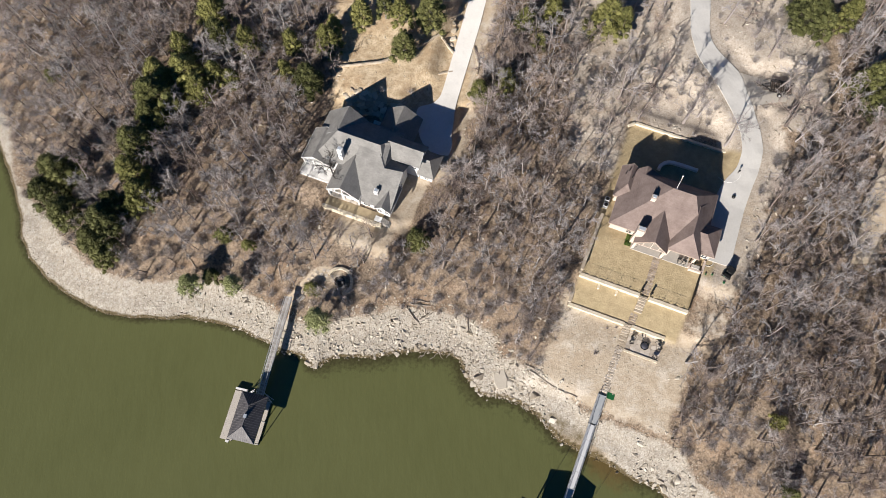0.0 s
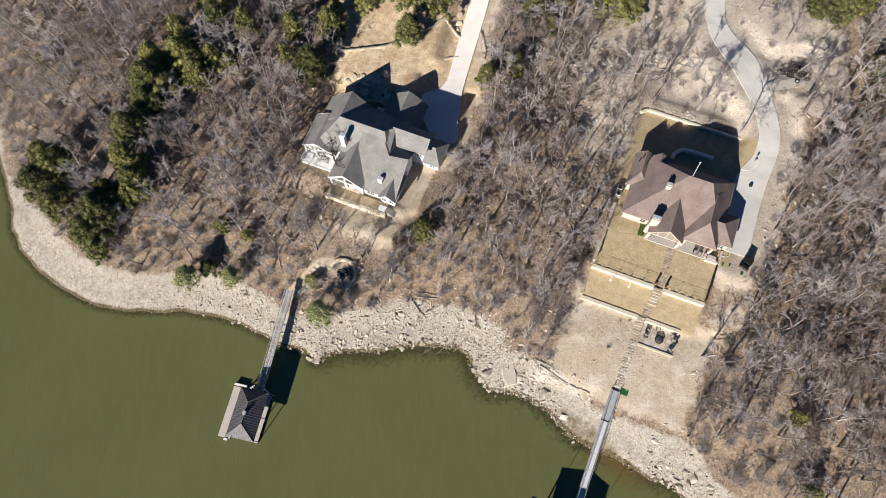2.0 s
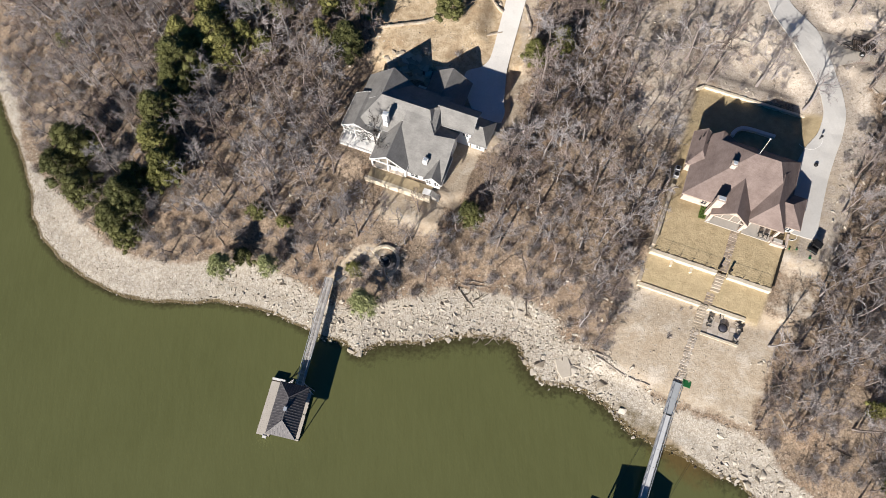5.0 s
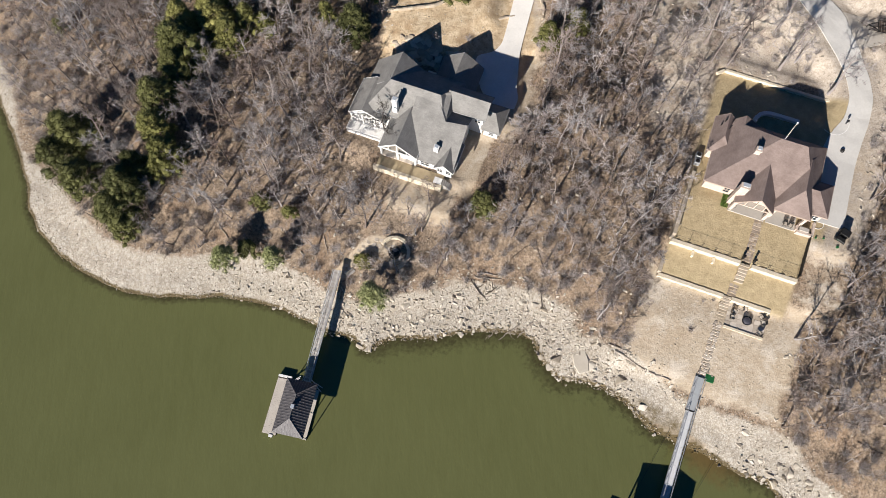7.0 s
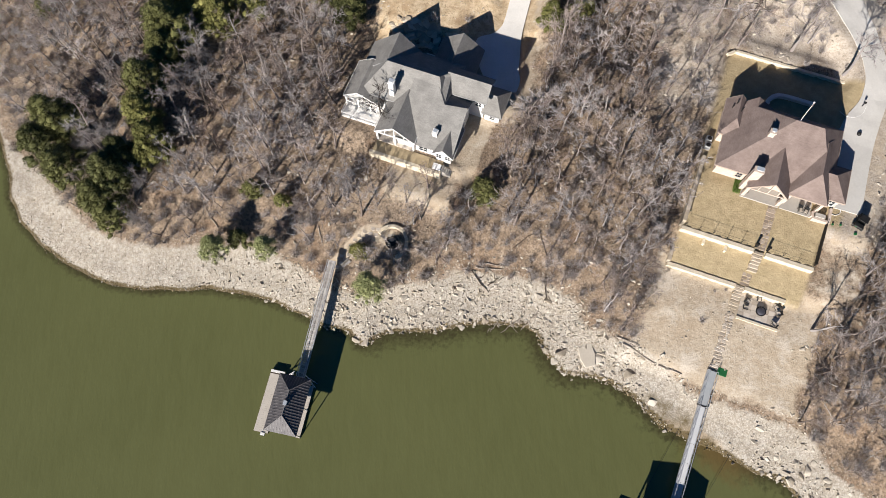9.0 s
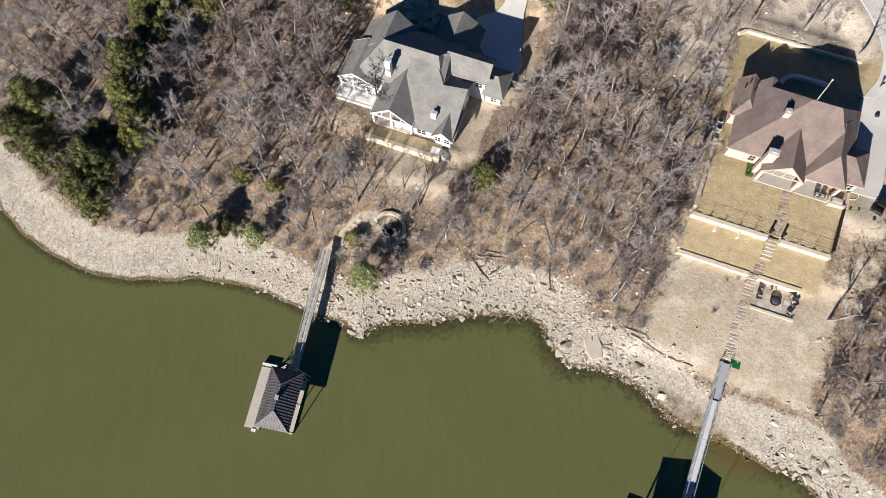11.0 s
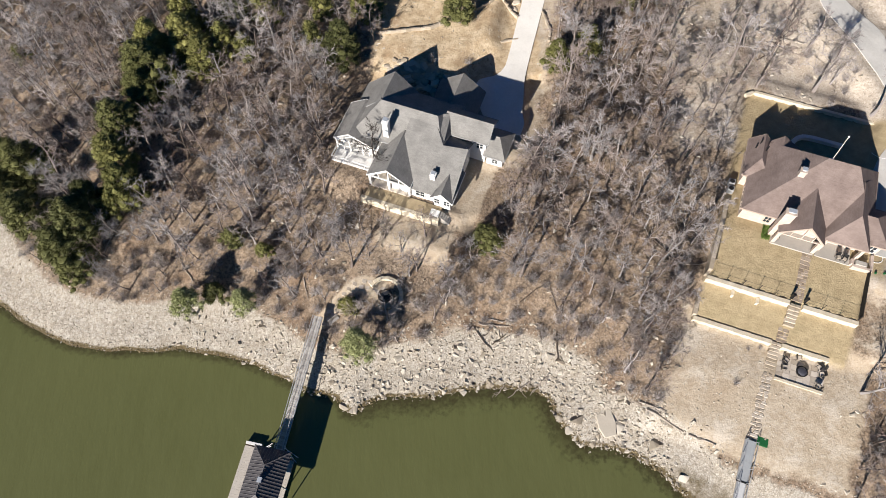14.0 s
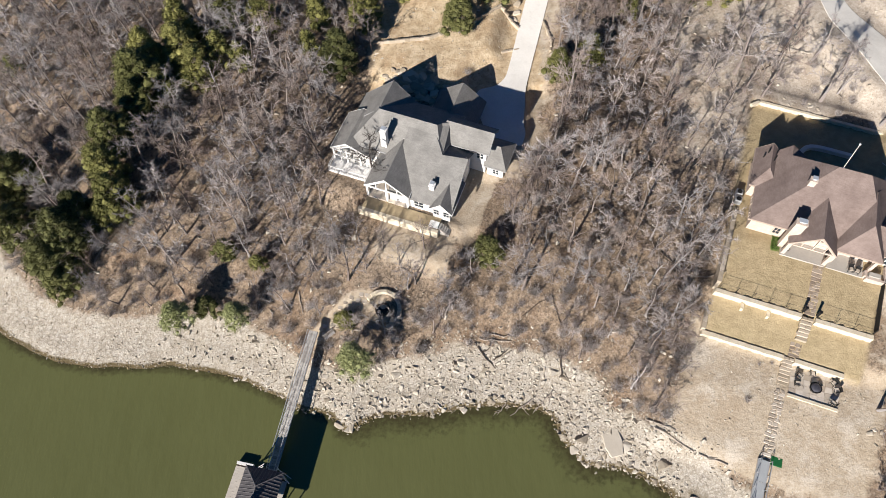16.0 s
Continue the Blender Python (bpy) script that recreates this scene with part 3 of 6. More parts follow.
build_drive("road_1", DRIVE_1, DRIVE_WHITE, "bright new concrete driveway widening beside the white house", deep=1.3, level=True)
build_drive("road_2", DRIVE_2, DRIVE_GREY, "grey concrete driveway curving down to the brown-roofed house")
build_drive("road_3", [((57.0, 68.2), (55.0, 75.2), 12.95), ((60.5, 69.0), (59.4, 74.6), 12.75), ((63.6, 69.3), (64.4, 72.1), 12.6)], concrete_material("packed_gravel", (0.36, 0.325, 0.28), (0.50, 0.462, 0.41)), "short packed gravel parking spur beside the curve", lift=0.05)

# ---- houses ----
TURN_UP = Matrix.Rotation(ANG, 4, "Z")


def roof_block(house, u0, u1, v0, v1, base, eave, ridge, axis, hip0, hip1, roofing, walling, trim, off=None, over=0.45, walls=True):
    """One hipped (hip > 0) or gabled (hip = 0) roof with its walls. axis: the way the ridge runs; off: the ridge's place across it."""
    if axis == "u":
        a0, a1, c0, c1 = u0, u1, v0, v1
        at = lambda a, c, z: (a, c, z)
    else:
        a0, a1, c0, c1 = v0, v1, u0, u1
        at = lambda a, c, z: (c, a, z)
    mid = (c0 + c1) / 2 if off is None else off
    A0, A1 = a0 + hip0, a1 - hip1
    bm, thick = bmesh.new(), 0.16
    shell = []
    for lift in (0.0, -thick):
        shell.append([bm.verts.new(at(*p)) for p in ((a0, c0, eave + lift), (a1, c0, eave + lift), (a1, c1, eave + lift), (a0, c1, eave + lift), (A0, mid, ridge + lift), (A1, mid, ridge + lift))])
    t, b = shell
    for s in (t, b):
        bm.faces.new((s[0], s[1], s[5], s[4]))
        bm.faces.new((s[2], s[3], s[4], s[5]))
        if hip0:
            bm.faces.new((s[3], s[0], s[4]))
        if hip1:
            bm.faces.new((s[1], s[2], s[5]))
    rim = [0, 1] + ([] if hip1 else [5]) + [2, 3] + ([] if hip0 else [4])
    for i, j in zip(rim, rim[1:] + rim[:1]):
        bm.faces.new((t[i], t[j], b[j], b[i]))
    roof = part("roof", bm, roofing, house)
    for i, j in zip(rim, rim[1:] + rim[:1]):
        bm = bmesh.new()
        p, q = (Vector(shell_co(k, a0, a1, c0, c1, A0, A1, mid, eave, ridge, at)) for k in (i, j))
        n = Vector(((q - p).y, -(q - p).x, 0)).normalized() * 0.05
        if n.dot((p + q) / 2 - Vector(at((a0 + a1) / 2, (c0 + c1) / 2, (p.z + q.z) / 2))) < 0:
            n = -n
        high, low = Vector((0, 0, 0.02)), Vector((0, 0, -0.26))
        f = [bm.verts.new(w) for w in (p + high, q + high, q + low, p + low, p + high + n, q + high + n, q + low + n, p + low + n)]
        for k in ((0, 1, 2, 3), (7, 6, 5, 4), (0, 4, 5, 1), (1, 5, 6, 2), (2, 6, 7, 3), (3, 7, 4, 0)):
            bm.faces.new([f[s] for s in k])
        part("fascia_board", bm, trim, roof)
    if walls:
        bm = bmesh.new()
        w0, w1, x0, x1 = a0 + over, a1 - over, c0 + over, c1 - over
        slope0, slope1 = (ridge - eave) / (mid - c0), (ridge - eave) / (c1 - mid)
        e0, e1, r = eave - thick + over * slope0 - 0.02, eave - thick + over * slope1 - 0.02, ridge - thick - 0.02
        if hip0 or hip1:
            e0, e1 = min(e0, eave - thick + 0.05), min(e1, eave - thick + 0.05)
        prof0 = [(x0, base), (x1, base), (x1, e1)] + ([(mid, r)] if not hip0 else []) + [(x0, e0)]
        prof1 = [(x0, base), (x1, base), (x1, e1)] + ([(mid, r)] if not hip1 else []) + [(x0, e0)]
        f0 = [bm.verts.new(at(w0, c, z)) for c, z in prof0]
        f1 = [bm.verts.new(at(w1, c, z)) for c, z in prof1]
        bm.faces.new(f0)
        bm.faces.new(f1[::-1])
        bm.faces.new((f0[0], f0[-1], f1[-1], f1[0]))
        bm.faces.new((f0[1], f1[1], f1[2], f0[2]))
        part("wall", bm, walling, house)
    return roof


def sheet(house, corners, material, thick=0.16):
    """One slanting roof plane with its own thickness."""
    bm = bmesh.new()
    t = [bm.verts.new(p) for p in corners]
    b = [bm.verts.new((x, y, z - thick)) for x, y, z in corners]
    bm.faces.new(t)
    bm.faces.new(b[::-1])
    for k in range(len(t)):
        j = (k + 1) % len(t)
        bm.faces.new((t[k], b[k], b[j], t[j]))
    return part("roof", bm, material, house)


def shell_co(i, a0, a1, c0, c1, A0, A1, mid, eave, ridge, at):
    return at(*((a0, c0, eave), (a1, c0, eave), (a1, c1, eave), (a0, c1, eave), (A0, mid, ridge), (A1, mid, ridge))[i])


def window(house, u, v, z, w, h, side, trim=None):
    """A window on a wall that faces side ('s', 'n', 'e', 'w'); u, v, z: the middle of its sill on the wall's face."""
    spin = {"s": 0, "e": 90, "n": 180, "w": 270}[side]
    m = pose(u, v, z, 0, 0, spin)
    bm = bmesh.new()
    inner, outer = [(-w / 2, 0), (w / 2, 0), (w / 2, h), (-w / 2, h)], [(-w / 2 - 0.1, -0.1), (w / 2 + 0.1, -0.1), (w / 2 + 0.1, h + 0.1), (-w / 2 - 0.1, h + 0.1)]
    r = [[bm.verts.new((a, d, c)) for a, c in ring] for ring, d in ((inner, -0.09), (outer, -0.09), (outer, 0.02), (inner, 0.02))]
    for a, b in zip(r, r[1:] + r[:1]):
        for k in range(4):
            bm.faces.new((a[k], a[(k + 1) % 4], b[(k + 1) % 4], b[k]))
    win = part("window", bm, trim or WHITE, house)
    win.matrix_basis = m
    for x0, x1, z0, z1 in ((-0.03, 0.03, 0, h), (-w / 2, w / 2, h / 2 - 0.03, h / 2 + 0.03)):
        bm = bmesh.new()
        box(bm, x0, x1, -0.07 if x1 < 0.1 else -0.066, -0.036, z0, z1)
        part("muntin", bm, trim or WHITE, win)
    bm = bmesh.new()
    box(bm, -w / 2, w / 2, -0.035, 0.01, 0, h)
    part("pane", bm, GLASS, win)
    return win


def door(house, u, v, z, w, h, side, material):
    spin = {"s": 0, "e": 90, "n": 180, "w": 270}[side]
    bm = bmesh.new()
    box(bm, -w / 2, w / 2, -0.08, 0.02, 0, h)
    leaf = part("door", bm, material, house)
    leaf.matrix_basis = pose(u, v, z, 0, 0, spin)
    bm = bmesh.new()
    box(bm, w / 2 - 0.16, w / 2 - 0.1, -0.14, -0.082, 0.95, 1.1)
    part("handle", bm, STEEL, leaf)


def chimney(house, u, v, w, d, z0, z1, material):
    bm = bmesh.new()
    box(bm, u - w / 2, u + w / 2, v - d / 2, v + d / 2, z0, z1)
    box(bm, u - w / 2 - 0.07, u + w / 2 + 0.07, v - d / 2 - 0.07, v + d / 2 + 0.07, z1, z1 + 0.14)
    stack = part("chimney", bm, material, house)
    bm = bmesh.new()
    box(bm, u - w / 4, u + w / 4, v - d / 4, v + d / 4, z1 + 0.14, z1 + 0.42)
    box(bm, u - w / 2.6, u + w / 2.6, v - d / 2.6, v + d / 2.6, z1 + 0.42, z1 + 0.5)
    part("cap", bm, CAP, stack, "pale metal chimney cap")


def vent_pipe(house, u, v, z0, z1):
    bm = bmesh.new()
    bar(bm, (u, v, z0), (u, v, z1), 0.09, 8)
    part("vent_pipe", bm, BLACK, house)


def truss(house, u0, u1, v, eave, ridge, trim):
    """Open gable timbers of a porch that faces south."""
    mid = (u0 + u1) / 2
    bm = bmesh.new()
    bar(bm, (u0, v, eave - 0.25), (mid, v, ridge - 0.25), 0.12, 4)
    bar(bm, (u1, v, eave - 0.25), (mid, v, ridge - 0.25), 0.12, 4)
    bar(bm, (u0, v, eave - 0.25), (u1, v, eave - 0.25), 0.12, 4)
    bar(bm, (mid, v, eave - 0.25), (mid, v, ridge - 0.3), 0.1, 4)
    bar(bm, ((u0 + mid) / 2, v, eave - 0.25), ((u0 + mid) / 2, v, (eave + ridge) / 2 - 0.25), 0.08, 4)
    bar(bm, ((u1 + mid) / 2, v, eave - 0.25), ((u1 + mid) / 2, v, (eave + ridge) / 2 - 0.25), 0.08, 4)
    part("gable_truss", bm, trim, house)


def post(house, u, v, z0, z1, w, material, name="post"):
    bm = bmesh.new()
    box(bm, u - w / 2, u + w / 2, v - w / 2, v + w / 2, z0, z1)
    part(name, bm, material, house)


def railing(house, pts, z, material, h=1.0, gap=0.35):
    bm = bmesh.new()
    for (ax, ay), (bx, by) in zip(pts, pts[1:]):
        bar(bm, (ax, ay, z + h), (bx, by, z + h), 0.05, 4)
        bar(bm, (ax, ay, z + 0.12), (bx, by, z + 0.12), 0.035, 4)
        n = max(1, int(math.dist((ax, ay), (bx, by)) / gap))
        for k in range(n + 1):
            x, y = ax + (bx - ax) * k / n, ay + (by - ay) * k / n
            bar(bm, (x, y, z), (x, y, z + h), 0.03, 4)
    part("railing", bm, material, house)


def slab(house, name, u0, u1, v0, v1, z0, z1, material, label=""):
    bm = bmesh.new()
    box(bm, u0, u1, v0, v1, z0, z1)
    return part(name, bm, material, house, label)


def white_house():
    h = thing("house", Matrix.Translation((*H1, 0)) @ TURN_UP, "white house with a steep grey shingle roof and porches", "house")
    g, w, t, b = ROOF_GREY, WHITE, DRIP_GREY, 8.0
    roof_block(h, -10.9, 2.6, -2.55, 7.0, b, 12.2, 15.4, "u", 3.0, 2.2, g, w, t, off=1.85)
    roof_block(h, -12.5, -3.5, 1.9, 7.25, b, 10.9, 15.2, "v", 0.0, 0.0, g, w, t, off=-8.0)
    roof_block(h, -13.4, -7.0, -3.5, 3.0, b, 11.1, 12.9, "v", 0.0, 0.0, g, w, WHITE, off=-10.9, walls=False)
    roof_block(h, -6.6, -0.2, -7.7, -0.6, b, 11.15, 13.7, "v", 0.0, 0.0, g, w, WHITE, off=-3.5, walls=False)
    sheet(h, [(-3.3, -7.5, 10.7), (5.8, -7.5, 10.7), (5.75, -0.9, 13.83), (2.26, -1.3, 13.64), (-0.2, 1.85, 15.14), (-3.3, 1.85, 15.14)], g)
    sheet(h, [(-0.2, 1.85, 15.14), (2.26, -1.3, 13.64), (2.5, 1.6, 12.95), (1.7, 3.5, 14.62)], g)
    sheet(h, [(2.26, -1.3, 13.64), (5.75, -0.9, 13.83), (5.75, 1.5, 12.1), (2.5, 1.7, 12.3)], g)
    bm = bmesh.new()
    for u in (-3.2, 5.35):
        bm.faces.new([bm.verts.new((u, v, z)) for v, z in ((-7.1, 8.0), (1.2, 8.0), (1.2, 11.4), (-0.6, 13.7), (-7.1, 10.6))])
    bm.faces.new([bm.verts.new(p) for p in ((-3.2, -7.1, 8.0), (5.35, -7.1, 8.0), (5.35, -7.1, 10.6), (-3.2, -7.1, 10.6))])
    part("wall", bm, w, h)
    roof_block(h, 2.7, 5.95, -7.95, -2.5, b, 10.55, 12.2, "v", 0.0, 0.0, g, w, WHITE)
    roof_block(h, 1.2, 7.9, 1.3, 5.8, b, 12.9, 14.8, "u", 0.0, 0.0, g, w, t, off=3.5)
    roof_block(h, -2.9, 4.1, 5.0, 12.3, b, 9.95, 12.6, "v", 0.0, 0.0, g, w, t, off=0.55)
    roof_block(h, 7.3, 10.5, 1.2, 6.2, b, 10.4, 12.2, "u", 0.0, 1.6, g, w, t, off=3.6)
    chimney(h, -5.9, -1.6, 0.8, 0.8, 8, 15.7, WHITE)
    chimney(h, 2.3, -5.4, 0.72, 0.72, 9, 12.4, WHITE)
    # south porch
    slab(h, "terrace_bed", -6.5, 4.4, -9.38, -7.6, 7.4, 8.3, TURF, "dry grass terrace behind the wall")
    slab(h, "porch_floor", -6.3, -0.5, -7.6, -2.0, 8.0, 8.6, WOOD_BEIGE)
    slab(h, "porch_wall", -6.2, -0.4, -2.3, -2.05, 8.6, 11.3, WHITE)
    truss(h, -6.4, -0.4, -7.55, 11.15, 13.55, WHITE)
    for u in (-6.3, -3.5, -0.5):
        post(h, u, -7.4, 8.6, 11.1, 0.32, WHITE)
    railing(h, [(-6.4, -2.4), (-6.4, -7.3)], 8.6, WHITE)
    slab(h, "retaining_wall", -6.9, 4.6, -9.9, -9.4, 6.2, 8.35, LIMESTONE, "pale limestone retaining wall")
    slab(h, "step_landing", 3.1, 4.4, -9.3, -8.3, 8.3, 8.5, WHITE)
    # west porch
    slab(h, "porch_floor", -13.2, -7.2, -5.6, 1.0, 8.0, 8.55, WHITE)
    slab(h, "porch_wall", -13.0, -7.2, 0.6, 0.85, 8.55, 10.95, WHITE)
    truss(h, -13.2, -7.2, -3.45, 11.1, 12.75, WHITE)
    for u in (-13.1, -11.1, -9.1, -7.3):
        post(h, u, -3.3, 8.55, 11.0, 0.25, WHITE)
    for u in (-12.1, -10.1, -8.2):
        post(h, u, -3.3, 8.55, 11.0, 0.1, WHITE, "mullion")
    slab(h, "screen_rail", -13.1, -7.3, -3.38, -3.22, 9.4, 9.55, WHITE)
    railing(h, [(-13.1, -3.4), (-13.1, -5.5), (-7.3, -5.5), (-7.3, -3.6)], 8.55, WHITE)
    # openings
    for u, z in ((3.6, 9.0), (5.0, 9.0)):
        window(h, u, -7.5, z, 0.75, 1.1, "s")
    window(h, 1.0, -7.15, 8.9, 1.3, 1.2, "s")
    for v in (-5.4, -3.6, -1.8):
        window(h, 5.36, v, 8.9, 0.9, 1.3, "e")
    window(h, 6.6, 1.75, 11.0, 0.9, 1.1, "s")
    window(h, 9.0, 1.64, 8.6, 0.8, 0.9, "s")
    for u in (-5.2, -2.0):
        window(h, u, -2.3, 9.2, 1.2, 1.6, "s")
    door(h, -3.5, -2.3, 8.6, 1.0, 2.1, "s", WOOD_DARK)
    door(h, -10.2, 0.6, 8.55, 1.6, 2.1, "s", GLASS)
    for v in (4.4, 6.4):
        window(h, -12.06, v, 9.1, 1.0, 1.2, "w")
    slab(h, "entry_step", -4.7, -3.3, 8.6, 9.6, 8.0, 8.7, DRIVE_WHITE)
    for k in range(5):
        slab(h, "porch_step", 4.45 + 0.3 * k, 4.75 + 0.3 * k, -9.2, -8.2, 6.9, 8.3 - 0.22 * k, PATIO)


def brick_house():
    h = thing("house", Matrix.Translation((*H2, 0)) @ TURN_UP, "pale brick house with a steep brown shingle hip roof", "house")
    g, w, t, b = ROOF_BROWN, BRICK_TAN, DRIP_TAN, 8.7
    roof_block(h, -8.3, 8.3, -3.9, 8.0, b, 12.0, 17.3, "u", 8.0, 4.7, g, w, t, off=3.5)
    roof_block(h, -9.1, -5.5, 1.4, 7.6, b, 12.05, 13.9, "v", 2.0, 0.0, g, w, t, off=-7.4)
    # north gable beside a notch
    sheet(h, [(-5.0, 1.0, 14.16), (-5.0, 7.9, 14.16), (-6.3, 7.4, 13.3), (-8.28, 5.2, 11.95), (-8.28, 1.0, 11.95)], g)
    sheet(h, [(-5.0, 7.9, 14.16), (-5.0, 1.0, 14.16), (-1.7, 1.0, 11.97), (-1.7, 7.9, 11.97)], g)
    bm = bmesh.new()
    bm.faces.new([bm.verts.new(p) for p in ((-6.0, 7.4, 8.7), (-1.9, 7.4, 8.7), (-1.9, 7.4, 11.9), (-5.0, 7.4, 13.95), (-6.0, 7.4, 13.25))])
    bm.faces.new([bm.verts.new(p) for p in ((-6.0, 7.4, 8.7), (-6.0, 4.6, 8.7), (-6.0, 4.6, 13.2), (-6.0, 7.4, 13.25))])
    part("wall", bm, w, h)
    roof_block(h, 2.3, 8.0, -5.1, 7.0, b, 12.2, 15.7, "v", 2.5, 4.4, g, w, t, walls=False)
    for u in (2.9, 7.5):
        post(h, u, -4.85, 9.28, 12.1, 0.4, BRICK_TAN)
    roof_block(h, -3.3, 2.55, -6.0, 1.0, b, 12.15, 15.0, "v", 0.0, 0.0, g, w, t, off=-0.3, walls=False)
    roof_block(h, 5.6, 10.4, -3.8, 1.9, b, 12.0, 14.0, "u", 0.0, 2.6, g, w, t)
    chimney(h, -2.8, 1.2, 0.8, 0.7, 13, 16.4, BRICK_TAN)
    chimney(h, -3.0, -4.5, 1.3, 0.8, 9, 14.9, BRICK_TAN)
    for u, v, z in ((-7.8, 6.2, 13.6), (-7.0, 5.0, 14.2), (-1.0, 3.5, 15.7), (0.2, 3.3, 15.6), (1.0, 3.2, 15.6), (-8.2, 5.6, 13.1)):
        vent_pipe(h, u, v, z - 0.6, z + 0.45)
    slab(h, "patio_floor", -3.2, 2.4, -6.0, -3.5, 8.7, 9.3, PATIO)
    slab(h, "patio_floor", 2.6, 7.0, -5.95, -3.4, 8.7, 9.28, PATIO)
    truss(h, -3.1, 2.4, -5.85, 12.15, 14.9, BRICK_TAN)
    for u in (-2.9, 2.2):
        post(h, u, -5.6, 9.3, 12.1, 0.45, BRICK_TAN)
    slab(h, "back_wall", -3.2, 2.3, -3.4, -3.15, 9.3, 12.2, BRICK_TAN)
    for u in (-2.0, 0.0, 1.4):
        window(h, u, -3.4, 9.9, 1.0, 1.5, "s", BRICK_TAN)
    window(h, -4.4, -3.45, 9.9, 0.8, 1.2, "s", BRICK_TAN)
    for u in (3.4, 5.0, 6.6):
        window(h, u, -3.45, 9.9, 0.9, 1.5, "s", BRICK_TAN)
    window(h, 9.0, -3.35, 9.8, 1.0, 1.4, "s")
    for v in (-1.9, 0.4):
        door(h, 9.95, v, 9.3, 1.9, 2.2, "e", WHITE)
    for v in (2.6, 4.8):
        window(h, 7.86, v, 9.8, 1.0, 1.4, "e")
    for v in (-2.0, 0.5):
        window(h, -7.85, v, 9.8, 1.0, 1.4, "w", BRICK_TAN)
    # walled kitchen corner at the end of the patio
    slab(h, "corner_wall", 7.2, 9.7, -6.3, -5.95, 8.6, 9.9, BRICK_TAN)
    slab(h, "corner_wall", 9.4, 9.75, -5.93, -3.8, 8.6, 9.9, BRICK_TAN)
    slab(h, "corner_wall", 7.0, 7.35, -5.93, -5.15, 8.6, 9.9, BRICK_TAN)
    slab(h, "corner_floor", 7.36, 9.39, -5.92, -3.4, 8.6, 9.2, WOOD_DARK)
    slab(h, "counter", 7.5, 8.9, -5.9, -5.3, 9.2, 10.1, PATIO)


white_house()
brick_house()

# ---- walls, terraces and paths of the brick house's garden ----
YARD = Matrix.Translation((*H2, 0)) @ TURN_UP


def garden_wall(name, blocks, label, material=LIMESTONE, cap=0.5):
    """A wall as a row of long coping blocks on a plain body; blocks: straight runs (u0, v0, u1, v1, foot, top)."""
    w = thing(name, YARD, label, "wall")
    for u0, v0, u1, v1, foot, top in blocks:
        run = math.dist((u0, v0), (u1, v1))
        m = pose(u0, v0, 0, 0, 0, math.degrees(math.atan2(v1 - v0, u1 - u0)))
        bm = bmesh.new()
        box(bm, 0, run, -cap / 2 + 0.05, cap / 2 - 0.05, foot, top - 0.14)
        part("wall_body", bm, material, w).matrix_basis = m
        n = max(1, round(run / 0.9))
        for k in range(n):
            bm = bmesh.new()
            j = random.uniform(-0.02, 0.02)
            box(bm, run * k / n + 0.005, run * (k + 1) / n - 0.005, -cap / 2 + j, cap / 2 + j, top - 0.14, top + random.uniform(-0.015, 0.015))
            part("coping_stone", bm, material, w, bevel=0.02).matrix_basis = m
    return w


garden_wall("garden_wall", [(-9.9, -13.2, 0.9, -13.2, 5.8, 8.15), (2.6, -13.2, 9.5, -13.2, 5.8, 8.1)], "pale limestone terrace wall along the upper lawn", cap=0.62)
garden_wall("garden_wall", [(-10.0, -18.4, 0.2, -18.4, 4.2, 6.0), (1.5, -18.4, 7.4, -18.4, 4.2, 6.0)], "pale limestone terrace wall along the lower lawn", cap=0.6)
garden_wall("garden_wall", [(-9.95, -18.05, -9.95, -13.6, 5.0, 6.4), (-9.95, -12.8, -9.6, -1.5, 7.3, 9.7)], "low weathered limestone side wall of the lawn", STEPSTONE, 0.55)
garden_wall("garden_wall", [(-10.2, 17.3, -9.1, 18.3, 8.6, 9.85), (-9.0, 18.4, 8.7, 18.4, 8.6, 9.8)], "pale limestone wall behind the house", cap=0.45)
garden_wall("garden_wall", [(1.5, -22.6, 7.5, -22.6, 3.6, 5.0)], "low limestone kerb wall of the fire pit terrace", cap=0.4)
for u in (-6.1, -2.9):
    garden_wall("garden_buttress", [(u, -14.4, u, -13.55, 5.8, 7.5)], "short pale stone buttress on the terrace wall", cap=0.4)


def arc_wall():
    w = thing("garden_wall", YARD, "curved pale stone planter wall in the shaded front yard", "wall")
    pts = [(-2.5, 10.6), (-2.4, 11.4), (-1.9, 12.2), (-1.2, 12.7), (-0.3, 12.9), (0.9, 12.95), (2.4, 12.95), (4.2, 12.95)]
    for (a, b), (c, d) in zip(pts, pts[1:]):
        bm = bmesh.new()
        box(bm, 0.01, math.dist((a, b), (c, d)) + 0.05, -0.3, 0.3, 8.8, 9.75)
        part("wall_stone", bm, DRIVE_WHITE, w, bevel=0.03).matrix_basis = pose(a, b, 0, 0, 0, math.degrees(math.atan2(d - b, c - a)))


arc_wall()


